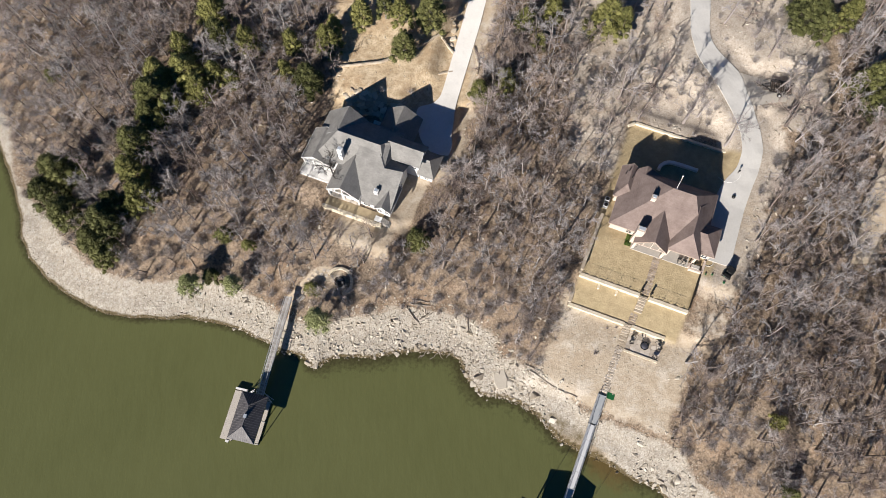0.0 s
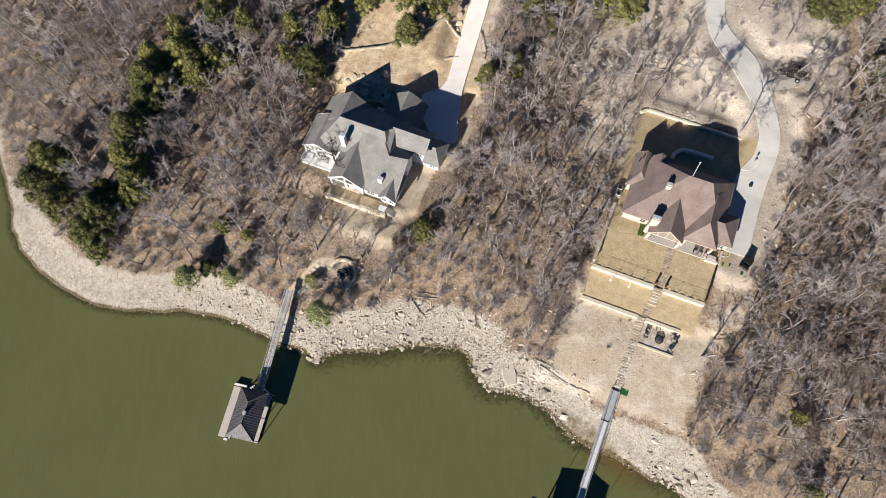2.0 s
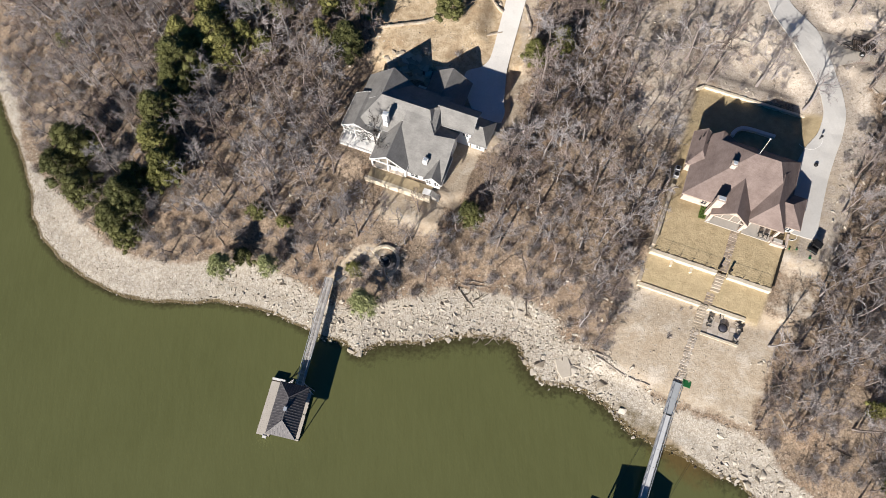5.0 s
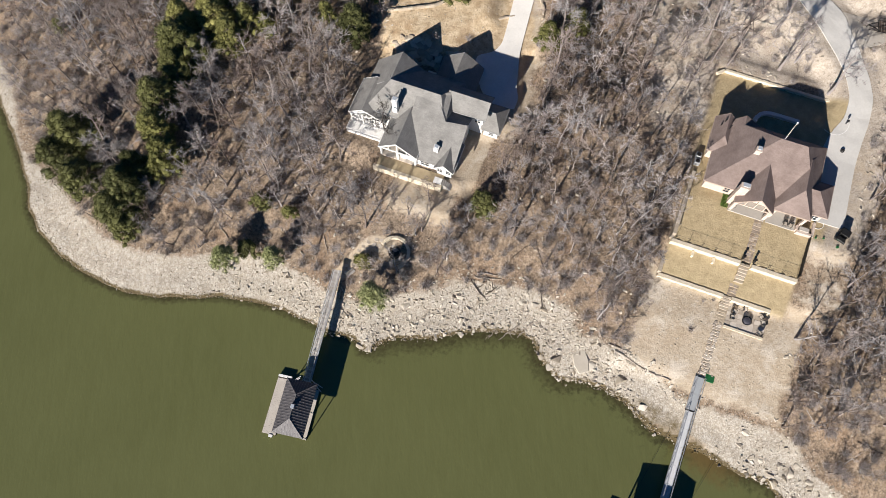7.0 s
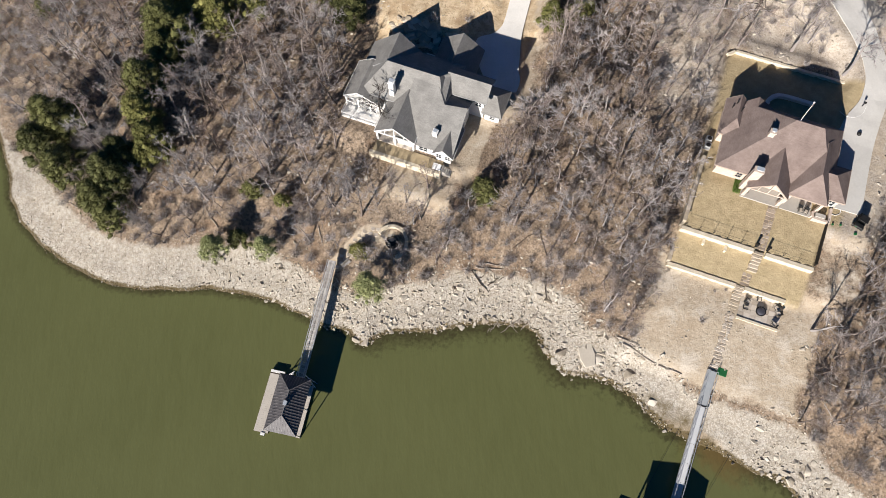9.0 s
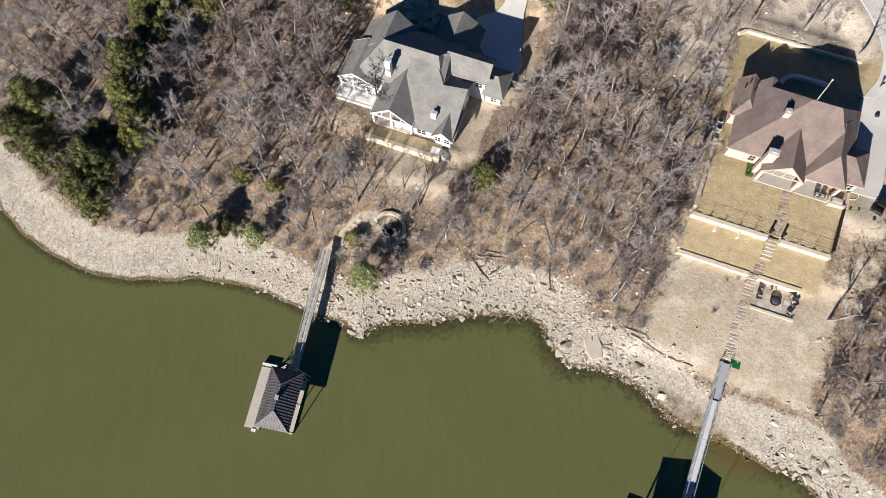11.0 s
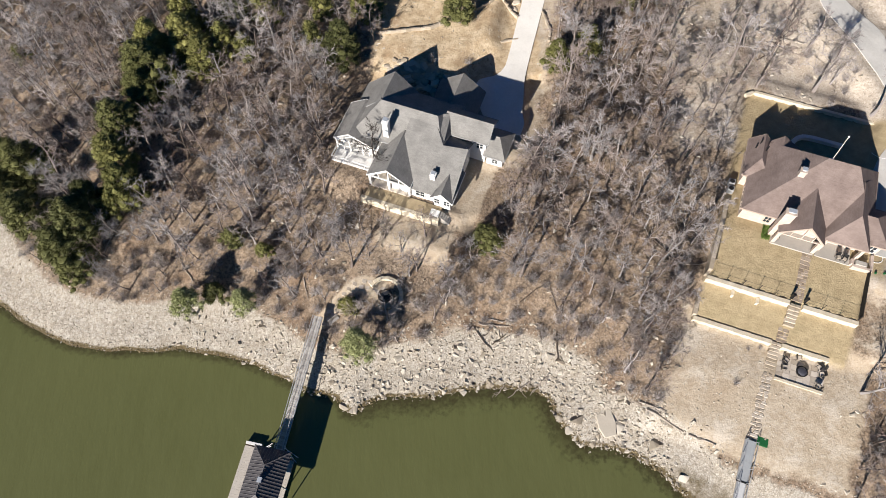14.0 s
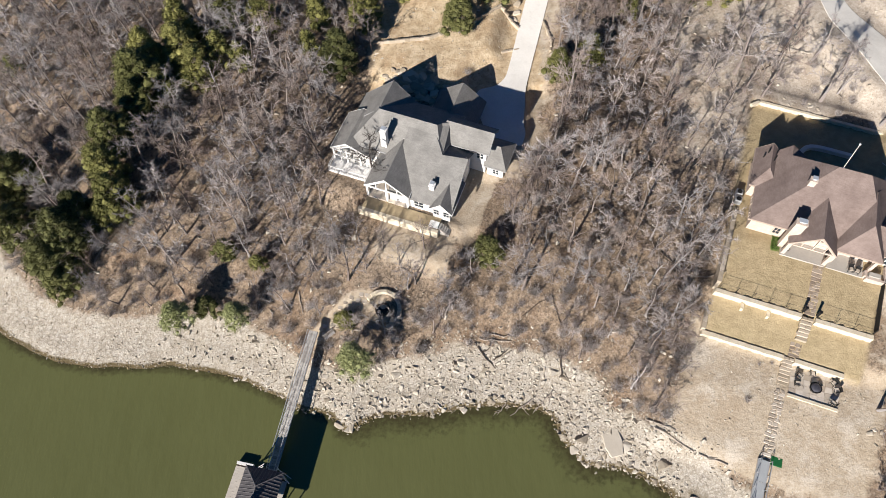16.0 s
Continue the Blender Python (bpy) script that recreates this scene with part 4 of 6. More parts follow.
def flag_path(name, u0, u1, v0, v1, label):
    """Irregular flagstones in a straight path over the lawn."""
    p = thing(name, YARD, label, "path")
    v = v0
    while v < v1:
        step = random.uniform(0.36, 0.62)
        u = u0
        while u < u1 - 0.1:
            wide = min(random.uniform(0.32, 0.8), u1 - u)
            x, y = world_of(u + wide / 2, v + step / 2, H2)
            z = height(x, y)
            bm = bmesh.new()
            j = [random.uniform(-0.05, 0.05) for _ in range(8)]
            prism(bm, [(u + 0.03 + j[0], v + 0.03 + j[1]), (u + wide - 0.03 + j[2], v + 0.03 + j[3]), (u + wide - 0.03 + j[4], v + step - 0.03 + j[5]), (u + 0.03 + j[6], v + step - 0.03 + j[7])], z - 0.08, z + 0.05 + random.uniform(0, 0.02))
            part("flagstone", bm, FLAGSTONE, p)
            u += wide
        v += step


def stone_steps(name, u0, u1, rows, label, material=STEPSTONE, rough=0.0):
    """Stone treads, each of one or two uneven slabs; rows: (v, z) of each tread's front edge; rough: how irregular they lie."""
    s = thing(name, YARD, label, "steps")
    for (v, z), (v2, z2) in zip(rows, rows[1:]):
        cut = [u0, u1] if random.random() > 0.35 + rough else [u0, u0 + (u1 - u0) * random.uniform(0.35, 0.65), u1]
        for a, b in zip(cut, cut[1:]):
            bm = bmesh.new()
            j = 0.06 + 0.16 * rough
            k = [random.uniform(-j, j) for _ in range(8)]
            gap = abs(v2 - v) * (0.12 + 0.3 * rough * random.random())
            prism(bm, [(a + 0.02 + max(k[0], -0.02 if a > u0 else -1), v + k[1] * 0.6), (b - 0.02 + min(k[2], 0.02 if b < u1 else 1), v + k[3] * 0.6), (b - 0.02 + min(k[4], 0.02 if b < u1 else 1), v2 + gap + k[5] * 0.4), (a + 0.02 + max(k[6], -0.02 if a > u0 else -1), v2 + gap + k[7] * 0.4)], min(z, z2) - 0.35, z + random.uniform(-0.03, 0.03) * rough)
            part("tread", bm, material, s, bevel=0.015)


flag_path("garden_path", 1.1, 2.4, -12.8, -6.1, "brown flagstone path across the upper lawn")
stone_steps("garden_steps", 0.95, 2.3, [(-13.2 - 0.45 * k, 8.15 - 0.26 * k) for k in range(7)], "stone steps through the terrace wall")
flag_path("garden_path", 0.6, 2.0, -18.0, -16.2, "flagstone path across the lower lawn")
stone_steps("garden_steps", 0.1, 1.4, [(-18.2 - 0.42 * k, 5.95 - 0.16 * k) for k in range(9)], "stone steps beside the fire pit terrace")
stone_steps("garden_steps", 0.05, 1.25, [(-22.2 - 0.46 * k, height(*world_of(0.6, -22.2 - 0.46 * k, H2)) + 0.08) for k in range(20)], "long row of flat stepping stones down to the shore", PADSTONE, 0.6)


def pad():
    p = thing("patio", YARD, "square flagstone terrace round a fire pit", "patio")
    for i in range(7):
        for j in range(5):
            bm = bmesh.new()
            u, v = 1.6 + i * 0.85, -22.3 + j * 0.78
            q = [random.uniform(-0.04, 0.04) for _ in range(8)]
            prism(bm, [(u + q[0], v + q[1]), (u + 0.8 + q[2], v + q[3]), (u + 0.8 + q[4], v + 0.74 + q[5]), (u + q[6], v + 0.74 + q[7])], 4.6, 4.84 + random.uniform(0, 0.02))
            part("flagstone", bm, PADSTONE, p)


pad()


def fire_pit():
    x, y = world_of(4.6, -20.7, H2)
    f = thing("fire_pit", pose(x, y, 4.86), "round dark metal fire pit with a domed lid", "fire pit")
    bm = bmesh.new()
    rings = [(0.62, 0), (0.72, 0.35), (0.74, 0.42), (0.66, 0.42), (0.6, 0.3)]
    loops = [[bm.verts.new((r * math.cos(k * math.tau / 20), r * math.sin(k * math.tau / 20), z)) for k in range(20)] for r, z in rings]
    for a, b in zip(loops, loops[1:]):
        for k in range(20):
            bm.faces.new((a[k], a[(k + 1) % 20], b[(k + 1) % 20], b[k]))
    bm.faces.new(loops[-1])
    part("bowl", bm, BLACK, f)
    bm = bmesh.new()
    bmesh.ops.create_uvsphere(bm, u_segments=20, v_segments=8, radius=0.6)
    for v in bm.verts:
        v.co.z = max(v.co.z, -0.05) * 0.4 + 0.43
    part("lid", bm, plain("lid_metal", (0.06, 0.06, 0.075), (0.11, 0.11, 0.13), 3, 0.4, 0.4, 0), f)


fire_pit()


def lawn_chair():
    c = thing("garden_chair", Matrix.Identity(4), "dark metal garden chair with a pale cushion beside the fire pit", "chair", "chairs round the fire pit")
    bm = bmesh.new()
    box(bm, -0.3, 0.3, -0.3, 0.3, 0.4, 0.46)
    part("seat", bm, BLACK, c)
    bm = bmesh.new()
    box(bm, -0.27, 0.27, -0.27, 0.25, 0.462, 0.56)
    part("cushion", bm, WOOD_BEIGE, c, "pale cushion", bevel=0.03)
    bm = bmesh.new()
    box(bm, -0.3, 0.3, 0.28, 0.34, 0.47, 0.98, pose(0, 0, 0, -10))
    part("backrest", bm, BLACK, c)
    for x in (-0.27, 0.27):
        for y in (-0.27, 0.27):
            bm = bmesh.new()
            bar(bm, (x, y, 0), (x, y, 0.4), 0.025, 5)
            part("leg", bm, BLACK, c)
        bm = bmesh.new()
        box(bm, x - 0.04, x + 0.04, -0.3, 0.3, 0.62, 0.66)
        part("armrest", bm, BLACK, c)
    return c


_chair = lawn_chair()
for k, (u, v, a) in enumerate(((2.5, -19.9, 60), (4.0, -19.0, 10), (6.6, -19.4, -40), (7.0, -20.2, -70), (6.7, -22.0, -120), (2.4, -20.9, 100))):
    x, y = world_of(u, v, H2)
    m = pose(x, y, 4.85, 0, 0, a - 21)
    if k:
        copy_thing(_chair, m)
    else:
        _chair.matrix_basis = m


def fence(name, pts, z, label, h=1.25, gap=0.22, thin=0.006):
    """A black steel fence: a post every two metres, two rails and thin pickets between."""
    f = thing(name, YARD, label, "fence")
    for (u0, v0, z0), (u1, v1, z1) in zip(pts, pts[1:]):
        run = math.dist((u0, v0), (u1, v1))
        n = max(1, round(run / 2.0))
        for k in range(n + 1):
            t = k / n
            u, v, zz = u0 + (u1 - u0) * t, v0 + (v1 - v0) * t, z0 + (z1 - z0) * t
            bm = bmesh.new()
            box(bm, u - 0.026, u + 0.026, v - 0.026, v + 0.026, zz - 0.3, zz + h + 0.06)
            part("post", bm, BLACK, f)
        for dz in (0.12, h - 0.08):
            bm = bmesh.new()
            bar(bm, (u0, v0, z0 + dz), (u1, v1, z1 + dz), 0.017, 4)
            part("rail", bm, BLACK, f)
        bm = bmesh.new()
        n = int(run / gap)
        for k in range(1, n):
            t = k / n
            u, v, zz = u0 + (u1 - u0) * t, v0 + (v1 - v0) * t, z0 + (z1 - z0) * t
            bar(bm, (u, v, zz + 0.1), (u, v, zz + h - 0.08), thin, 3)
        part("pickets", bm, BLACK, f)


fence("metal_fence", [(-9.4, -12.7, 8.1), (0.9, -12.7, 8.1)], 8.1, "black steel fence along the top of the terrace wall")
fence("metal_fence", [(2.7, -12.7, 8.1), (9.3, -12.7, 8.1)], 8.1, "black steel fence along the top of the terrace wall")
fence("metal_fence", [(9.4, -12.7, 8.1), (9.4, -6.4, 9.0)], 8.1, "dense black steel fence along the side of the upper lawn", gap=0.13, thin=0.05)
for u in (0.95, 2.65):
    x, y = world_of(u, -12.5, H2)
    p = thing("gate_post", pose(x, y, 8.0, 0, 0, -21), "dark square gate pillar with a cap beside the steps", "post", "gate pillars")
    bm = bmesh.new()
    box(bm, -0.14, 0.14, -0.14, 0.14, -0.2, 1.2)
    part("shaft", bm, BLACK, p)
    bm = bmesh.new()
    box(bm, -0.18, 0.18, -0.18, 0.18, 1.2, 1.28)
    part("cap", bm, BLACK, p)


def roof_mast():
    p = thing("roof_mast", pose(39.55, 49.43, 16.9, 0, 0, 0) @ pose(0, 0, 0, 0.7, -6), "tall thin white mast with a white head on the roof ridge", "mast")
    bm = bmesh.new()
    bar(bm, (0, 0, -0.2), (0, 0, 5.0), 0.04, 8, 0.03)
    part("pole", bm, WHITE, p)
    bm = bmesh.new()
    bmesh.ops.create_icosphere(bm, subdivisions=2, radius=0.14)
    for v in bm.verts:
        v.co.z = v.co.z * 0.8 + 5.05
    part("head", bm, WHITE, p)
    bm = bmesh.new()
    box(bm, -0.16, 0.16, -0.16, 0.16, -0.1, 0.1)
    part("base_plate", bm, STEEL, p)


roof_mast()


def utility_cart():
    x, y = world_of(13.9, -4.5, H2)
    c = thing("utility_vehicle", pose(x, y, height(x, y), 0, 0, -38) @ Matrix.Scale(0.86, 4), "black open utility cart parked beside the driveway", "vehicle")
    bm = bmesh.new()
    box(bm, -0.75, 0.75, -1.3, 1.3, 0.35, 0.75)
    box(bm, -0.7, 0.7, -1.35, -0.6, 0.75, 1.0)
    part("body", bm, BLACK, c, bevel=0.05)
    bm = bmesh.new()
    box(bm, -0.72, 0.72, -0.55, 0.75, 1.75, 1.82)
    part("roof", bm, BLACK, c, bevel=0.02)
    for sx in (-0.66, 0.66):
        for sy in (-0.5, 0.7):
            bm = bmesh.new()
            bar(bm, (sx, sy, 0.75), (sx, sy * 0.95, 1.75), 0.035, 6)
            part("roof_post", bm, BLACK, c)
    bm = bmesh.new()
    box(bm, -0.6, 0.6, 0.1, 0.55, 0.76, 1.15)
    part("seat", bm, BLACK, c, bevel=0.04)
    bm = bmesh.new()
    for a, b in ((-0.75, -0.68), (0.68, 0.75)):
        box(bm, a, b, 0.8, 1.35, 0.76, 1.05)
    box(bm, -0.67, 0.67, 1.28, 1.35, 0.76, 1.05)
    part("cargo_bed", bm, BLACK, c)
    bm = bmesh.new()
    bar(bm, (-0.5, -1.38, 0.85), (-0.3, -1.38, 0.85), 0.08, 6)
    part("headlight", bm, GREEN_PLASTIC, c)
    for sx in (-0.78, 0.78):
        for sy in (-0.95, 0.9):
            bm = bmesh.new()
            bar(bm, (sx - 0.12, sy, 0.32), (sx + 0.12, sy, 0.32), 0.32, 14)
            wheel = part("wheel", bm, BLACK, c)
            bm = bmesh.new()
            bar(bm, (sx - 0.13, sy, 0.32), (sx + 0.13, sy, 0.32), 0.16, 10)
            part("rim", bm, STEEL, wheel)


utility_cart()
for u, v, r in ((10.3, -6.0, 0.2), (11.4, -5.7, 0.2), (13.6, -6.4, 0.28)):
    x, y = world_of(u, v, H2)
    p = thing("planter", pose(x, y, height(x, y)), "small round green planter on the dry grass", "planter", "planters by the house")
    bm = bmesh.new()
    bar(bm, (0, 0, -0.05), (0, 0, 0.2), r * 0.6, 12, r * 0.75)
    part("pot", bm, GREEN_PLASTIC, p)


def ac_unit(u, v):
    x, y = world_of(u, v, H2)
    a = thing("air_conditioner", pose(x, y, height(x, y), 0, 0, -21), "grey outdoor air conditioner beside the house wall", "air conditioner", "air conditioners")
    bm = bmesh.new()
    box(bm, -0.42, 0.42, -0.42, 0.42, 0, 0.9)
    part("casing", bm, STEEL, a, bevel=0.03)
    bm = bmesh.new()
    bar(bm, (0, 0, 0.9), (0, 0, 0.94), 0.34, 16)
    part("fan_grille", bm, BLACK, a)


ac_unit(-9.6, 1.4)
ac_unit(-9.55, 0.2)

# ---- docks ----


def dock(m, label, west=-4.5):
    d = thing("boat_dock", m, label, "boat dock")
    bm = bmesh.new()
    x0, x1, y0, y1, e, r = -2.35, 2.35, -4.05, 4.05, 3.5, 5.1
    hip = 2.3
    t = [bm.verts.new(p) for p in ((x0, y0, e), (x1, y0, e), (x1, y1, e), (x0, y1, e), (0, y0 + hip, r), (0, y1 - hip, r))]
    q = [bm.verts.new((*v.co[:2], v.co.z - 0.14)) for v in t]
    for s in (t, q):
        for f in ((0, 1, 4), (1, 2, 5, 4), (2, 3, 5), (3, 0, 4, 5)):
            bm.faces.new([s[k] for k in f])
    for k in range(4):
        bm.faces.new((t[k], t[(k + 1) % 4], q[(k + 1) % 4], q[k]))
    roof = part("roof", bm, SEAM, d, "dark standing-seam metal roof")
    k = r - e
    for sx in (-1, 1):
        y = y0 + 0.2
        while y < y1:
            top = min(1.0, (y - y0) / hip, (y1 - y) / hip)
            if top > 0.08:
                bm = bmesh.new()
                bar(bm, (sx * 2.35, y, e + 0.02), (sx * 2.35 * (1 - top), y, e + k * top + 0.02), 0.035, 4)
                part("seam", bm, SEAM_RIB, roof)
            y += 0.4
    for sy in (-1, 1):
        x = x0 + 0.2
        while x < x1:
            top = 1 - abs(x) / 2.35
            if top > 0.06:
                bm = bmesh.new()
                bar(bm, (x, sy * 4.05, e + 0.02), (x, sy * (4.05 - hip * top), e + k * top + 0.02), 0.035, 4)
                part("seam", bm, SEAM_RIB, roof)
            x += 0.4
    for p, w in (((x0, y0, e), (0, y0 + hip, r)), ((x1, y0, e), (0, y0 + hip, r)), ((x1, y1, e), (0, y1 - hip, r)), ((x0, y1, e), (0, y1 - hip, r)), ((0, y0 + hip, r), (0, y1 - hip, r))):
        bm = bmesh.new()
        bar(bm, (p[0], p[1], p[2] + 0.03), (w[0], w[1], w[2] + 0.03), 0.06, 5)
        part("ridge_cap", bm, SEAM_RIB, roof)
    bm = bmesh.new()
    box(bm, -0.25, 0.25, -0.3, 0.3, r - 0.1, r + 0.35)
    part("roof_vent", bm, CAP, roof)
    # floor: planked fingers round two open slips, on floats
    for a, b, c, f in ((west, -2.4, -4.3, 4.3), (1.6, 2.25, -4.0, 3.6), (-2.39, 1.59, 2.7, 4.2)):
        bm = bmesh.new()
        box(bm, a, b, c, f, 0.05, 0.45)
        part("float", bm, WOOD_DARK, d)
        n = int((f - c) / 0.3)
        for i in range(n):
            bm = bmesh.new()
            box(bm, a, b, c + i * 0.3 + 0.004, c + i * 0.3 + 0.296, 0.45, 0.5 + random.uniform(0, 0.006))
            part("plank", bm, DECKING, d)
    bm = bmesh.new()
    box(bm, west, -2.4, 4.3, 4.65, 0.1, 0.62)
    part("end_board", bm, WHITE, d)
    for x in (-2.2, 2.2):
        for y in (-3.8, 0, 3.6):
            bm = bmesh.new()
            bar(bm, (x, y, -1.0), (x, y, 3.45), 0.08, 8)
            part("post", bm, STEEL, d)
    bm = bmesh.new()
    box(bm, -3.4, -2.8, -4.7, -4.32, 0.3, 0.6)
    part("bumper", bm, WHITE, d)
    return d


_dock = dock(pose(-33.1, 13.15, 0, 0, 0, -13), "covered boat dock with a dark metal hip roof on the water")
dock(pose(16.4, -7.1, 0, 0, 0, -21) @ Matrix.Diagonal((1.7, 1.0, 1.0, 1)), "covered boat dock at the end of the steel gangway", -3.45)


def gangway(a, b, wide, label, planks, rails, truss_rails=True, board=0.3, name="plank"):
    """A walkway from a (on the shore) to b (on the dock): two side girders, a deck of planks, and hand rails."""
    a, b = Vector(a), Vector(b)
    run = (b - a).length
    d = (b - a).normalized()
    side = Vector((0, 0, 1)).cross(d).normalized()
    up = d.cross(side)
    m = Matrix((( side.x, d.x, up.x, a.x), (side.y, d.y, up.y, a.y), (side.z, d.z, up.z, a.z), (0, 0, 0, 1)))
    g = thing("gangway", m, label, "gangway")
    for s in (-1, 1):
        bm = bmesh.new()
        box(bm, s * wide / 2 - 0.05, s * wide / 2 + 0.05, 0, run, -0.3, 0.02)
        part("girder", bm, rails, g)
        bm = bmesh.new()
        bar(bm, (s * wide / 2, 0.05, 1.0), (s * wide / 2, run - 0.05, 1.0), 0.045, 6)
        part("handrail", bm, rails, g)
        n = int(run / 1.4)
        for k in range(n + 1):
            bm = bmesh.new()
            y = 0.05 + (run - 0.1) * k / n
            bar(bm, (s * wide / 2, y, 0), (s * wide / 2, y, 1.0), 0.035, 5)
            part("rail_post", bm, rails, g)
        if truss_rails:
            bm = bmesh.new()
            for k in range(n):
                y0, y1 = 0.05 + (run - 0.1) * k / n, 0.05 + (run - 0.1) * (k + 1) / n
                bar(bm, (s * wide / 2, y0, 0.05), (s * wide / 2, y1, 0.95), 0.022, 4)
            part("brace", bm, rails, g)
    n = int(run / board)
    for k in range(n):
        bm = bmesh.new()
        box(bm, -wide / 2 + 0.06, wide / 2 - 0.06, run * k / n + 0.012, run * (k + 1) / n - 0.012, 0.0, 0.05)
        part(name, bm, planks, g)
    return g


gangway((-27.45, 34.0, 4.7), (-32.1, 17.0, 0.75), 1.0, "long weathered plank gangway from the bank to the dock", WOOD, STEEL)
_a, _b, _c = world_of(0.45, -31.0, H2), world_of(0.35, -36.2, H2), world_of(0.2, -52.6, H2)
gangway((*_a, 3.35), (*_b, 2.75), 1.25, "short grey steel gangway landing on the bank", DECK_GREY, STEEL, False, 2.5, "deck_plate")
_long = gangway((*_b, 2.7), (*_c, 0.75), 1.02, "long grey steel gangway out to the dock", DECK_PALE, STEEL, True, 2.7, "deck_plate")
bm = bmesh.new()
bar(bm, (-0.75, 0, 0.08), (0.75, 0, 0.08), 0.11, 8)
part("hinge_bar", bm, BLACK, _long, "black steel hinge bar")
for x, y, x2, y2 in ((-31.4, 17.6, -29.6, 16.4), (-31.5, 17.9, -29.8, 15.8), (-33.0, 18.2, -34.8, 17.2), (-33.1, 17.9, -35.0, 17.0)):
    bm = bmesh.new()
    back = _dock.matrix_basis.inverted()
    bar(bm, back @ Vector((x, y, 0.95)), back @ Vector((x2, y2, 0.7)), 0.05, 6)
    part("mooring_arm", bm, WHITE, _dock, "white steel bracing arm")
for a, b in (((22.7, 9.6), (16.1, 0.1)), ((29.8, 6.4), (25.0, 0.1))):
    c = thing("mooring_cable", Matrix.Identity(4), "thin dark cable from the shore to the dock", "cable", "mooring cables")
    bm = bmesh.new()
    bar(bm, (*a, max(height(*a), 0) + 0.12), (*b, 0.45), 0.022, 5)
    part("cable", bm, BLACK, c)
x, y = world_of(1.9, -30.6, H2)
t = thing("turf_mat", pose(x, y, height(x, y) + 0.05, 0, 0, -21), "square green plastic mat beside the gangway landing", "mat")
bm = bmesh.new()
box(bm, -0.65, 0.65, -0.6, 0.6, -0.1, 0.06)
part("mat", bm, GREEN_PLASTIC, t, bevel=0.02)

# ---- stone edging of the white house's drive ----


def rubble_wall(pts, label, h=0.5, wide=0.34, material=STEPSTONE):
    w = thing("stone_wall", Matrix.Identity(4), label, "wall")
    for (ax, ay), (bx, by) in zip(pts, pts[1:]):
        run = math.dist((ax, ay), (bx, by))
        n = max(1, round(run / 0.8))
        for k in range(n):
            x, y = ax + (bx - ax) * (k + 0.5) / n, ay + (by - ay) * (k + 0.5) / n
            z = height(x, y)
            bm = bmesh.new()
            box(bm, -run / n / 2 - 0.03, run / n / 2 - 0.01, -wide / 2 + random.uniform(-0.05, 0.05), wide / 2, -0.5, h + random.uniform(-0.06, 0.06))
            part("stone", bm, material, w, bevel=0.04).matrix_basis = pose(x, y, z, 0, 0, math.degrees(math.atan2(by - ay, bx - ax)) + random.uniform(-3, 3))


rubble_wall([(-20.5, 78.2), (-17.1, 78.4), (-11.9, 79.1), (-8.4, 80.6), (-3.9, 82.7), (-0.6, 85.1), (0.6, 84.0), (2.1, 82.2)], "low pale stone wall curving above the rock bank")
rubble_wall([(1.9, 78.3), (0.2, 78.0), (-0.9, 77.6)], "short pale stone wall beside the driveway", 0.3)
rubble_wall([(6.0, 83.3), (6.5, 81.5), (6.9, 79.1), (6.5, 77.0)], "low curved stone wall on the driveway's edge")

# ---- trees ----


def tube(chunks, pts, radii, sides):
    """A bent tapering branch through pts."""
    pts = np.asarray(pts, float)
    n = len(pts)
    d = np.gradient(pts, axis=0)
    d /= np.linalg.norm(d, axis=1, keepdims=True) + 1e-9
    ref = np.array([0.31, 0.87, 0.37])
    s = np.cross(d, ref)
    s /= np.linalg.norm(s, axis=1, keepdims=True) + 1e-9
    t = np.cross(d, s)
    a = np.arange(sides) * math.tau / sides
    v = pts[:, None] + np.asarray(radii)[:, None, None] * (s[:, None] * np.cos(a)[None, :, None] + t[:, None] * np.sin(a)[None, :, None])
    tris = []
    for i in range(n - 1):
        for k in range(sides):
            p, q = i * sides + k, i * sides + (k + 1) % sides
            tris += [(p, q, q + sides), (p, q + sides, p + sides)]
    chunks.append((v.reshape(-1, 3), np.array(tris)))


def spikes(chunks, starts, ends, r):
    """Thin three-sided twigs that end in a point."""
    starts, ends = np.asarray(starts), np.asarray(ends)
    d = ends - starts
    d /= np.linalg.norm(d, axis=1, keepdims=True) + 1e-9
    s = np.cross(d, (0.21, 0.35, 0.91))
    s /= np.linalg.norm(s, axis=1, keepdims=True) + 1e-9
    t = np.cross(d, s)
    ring = [starts + r * (s * math.cos(a) + t * math.sin(a)) for a in (0, math.tau / 3, 2 * math.tau / 3)]
    v = np.stack(ring + [ends], 1).reshape(-1, 3)
    k = np.arange(len(starts))[:, None] * 4
    chunks.append((v, np.concatenate([k + (0, 1, 3), k + (1, 2, 3)])))


def unit(v):
    return v / (np.linalg.norm(v) + 1e-9)


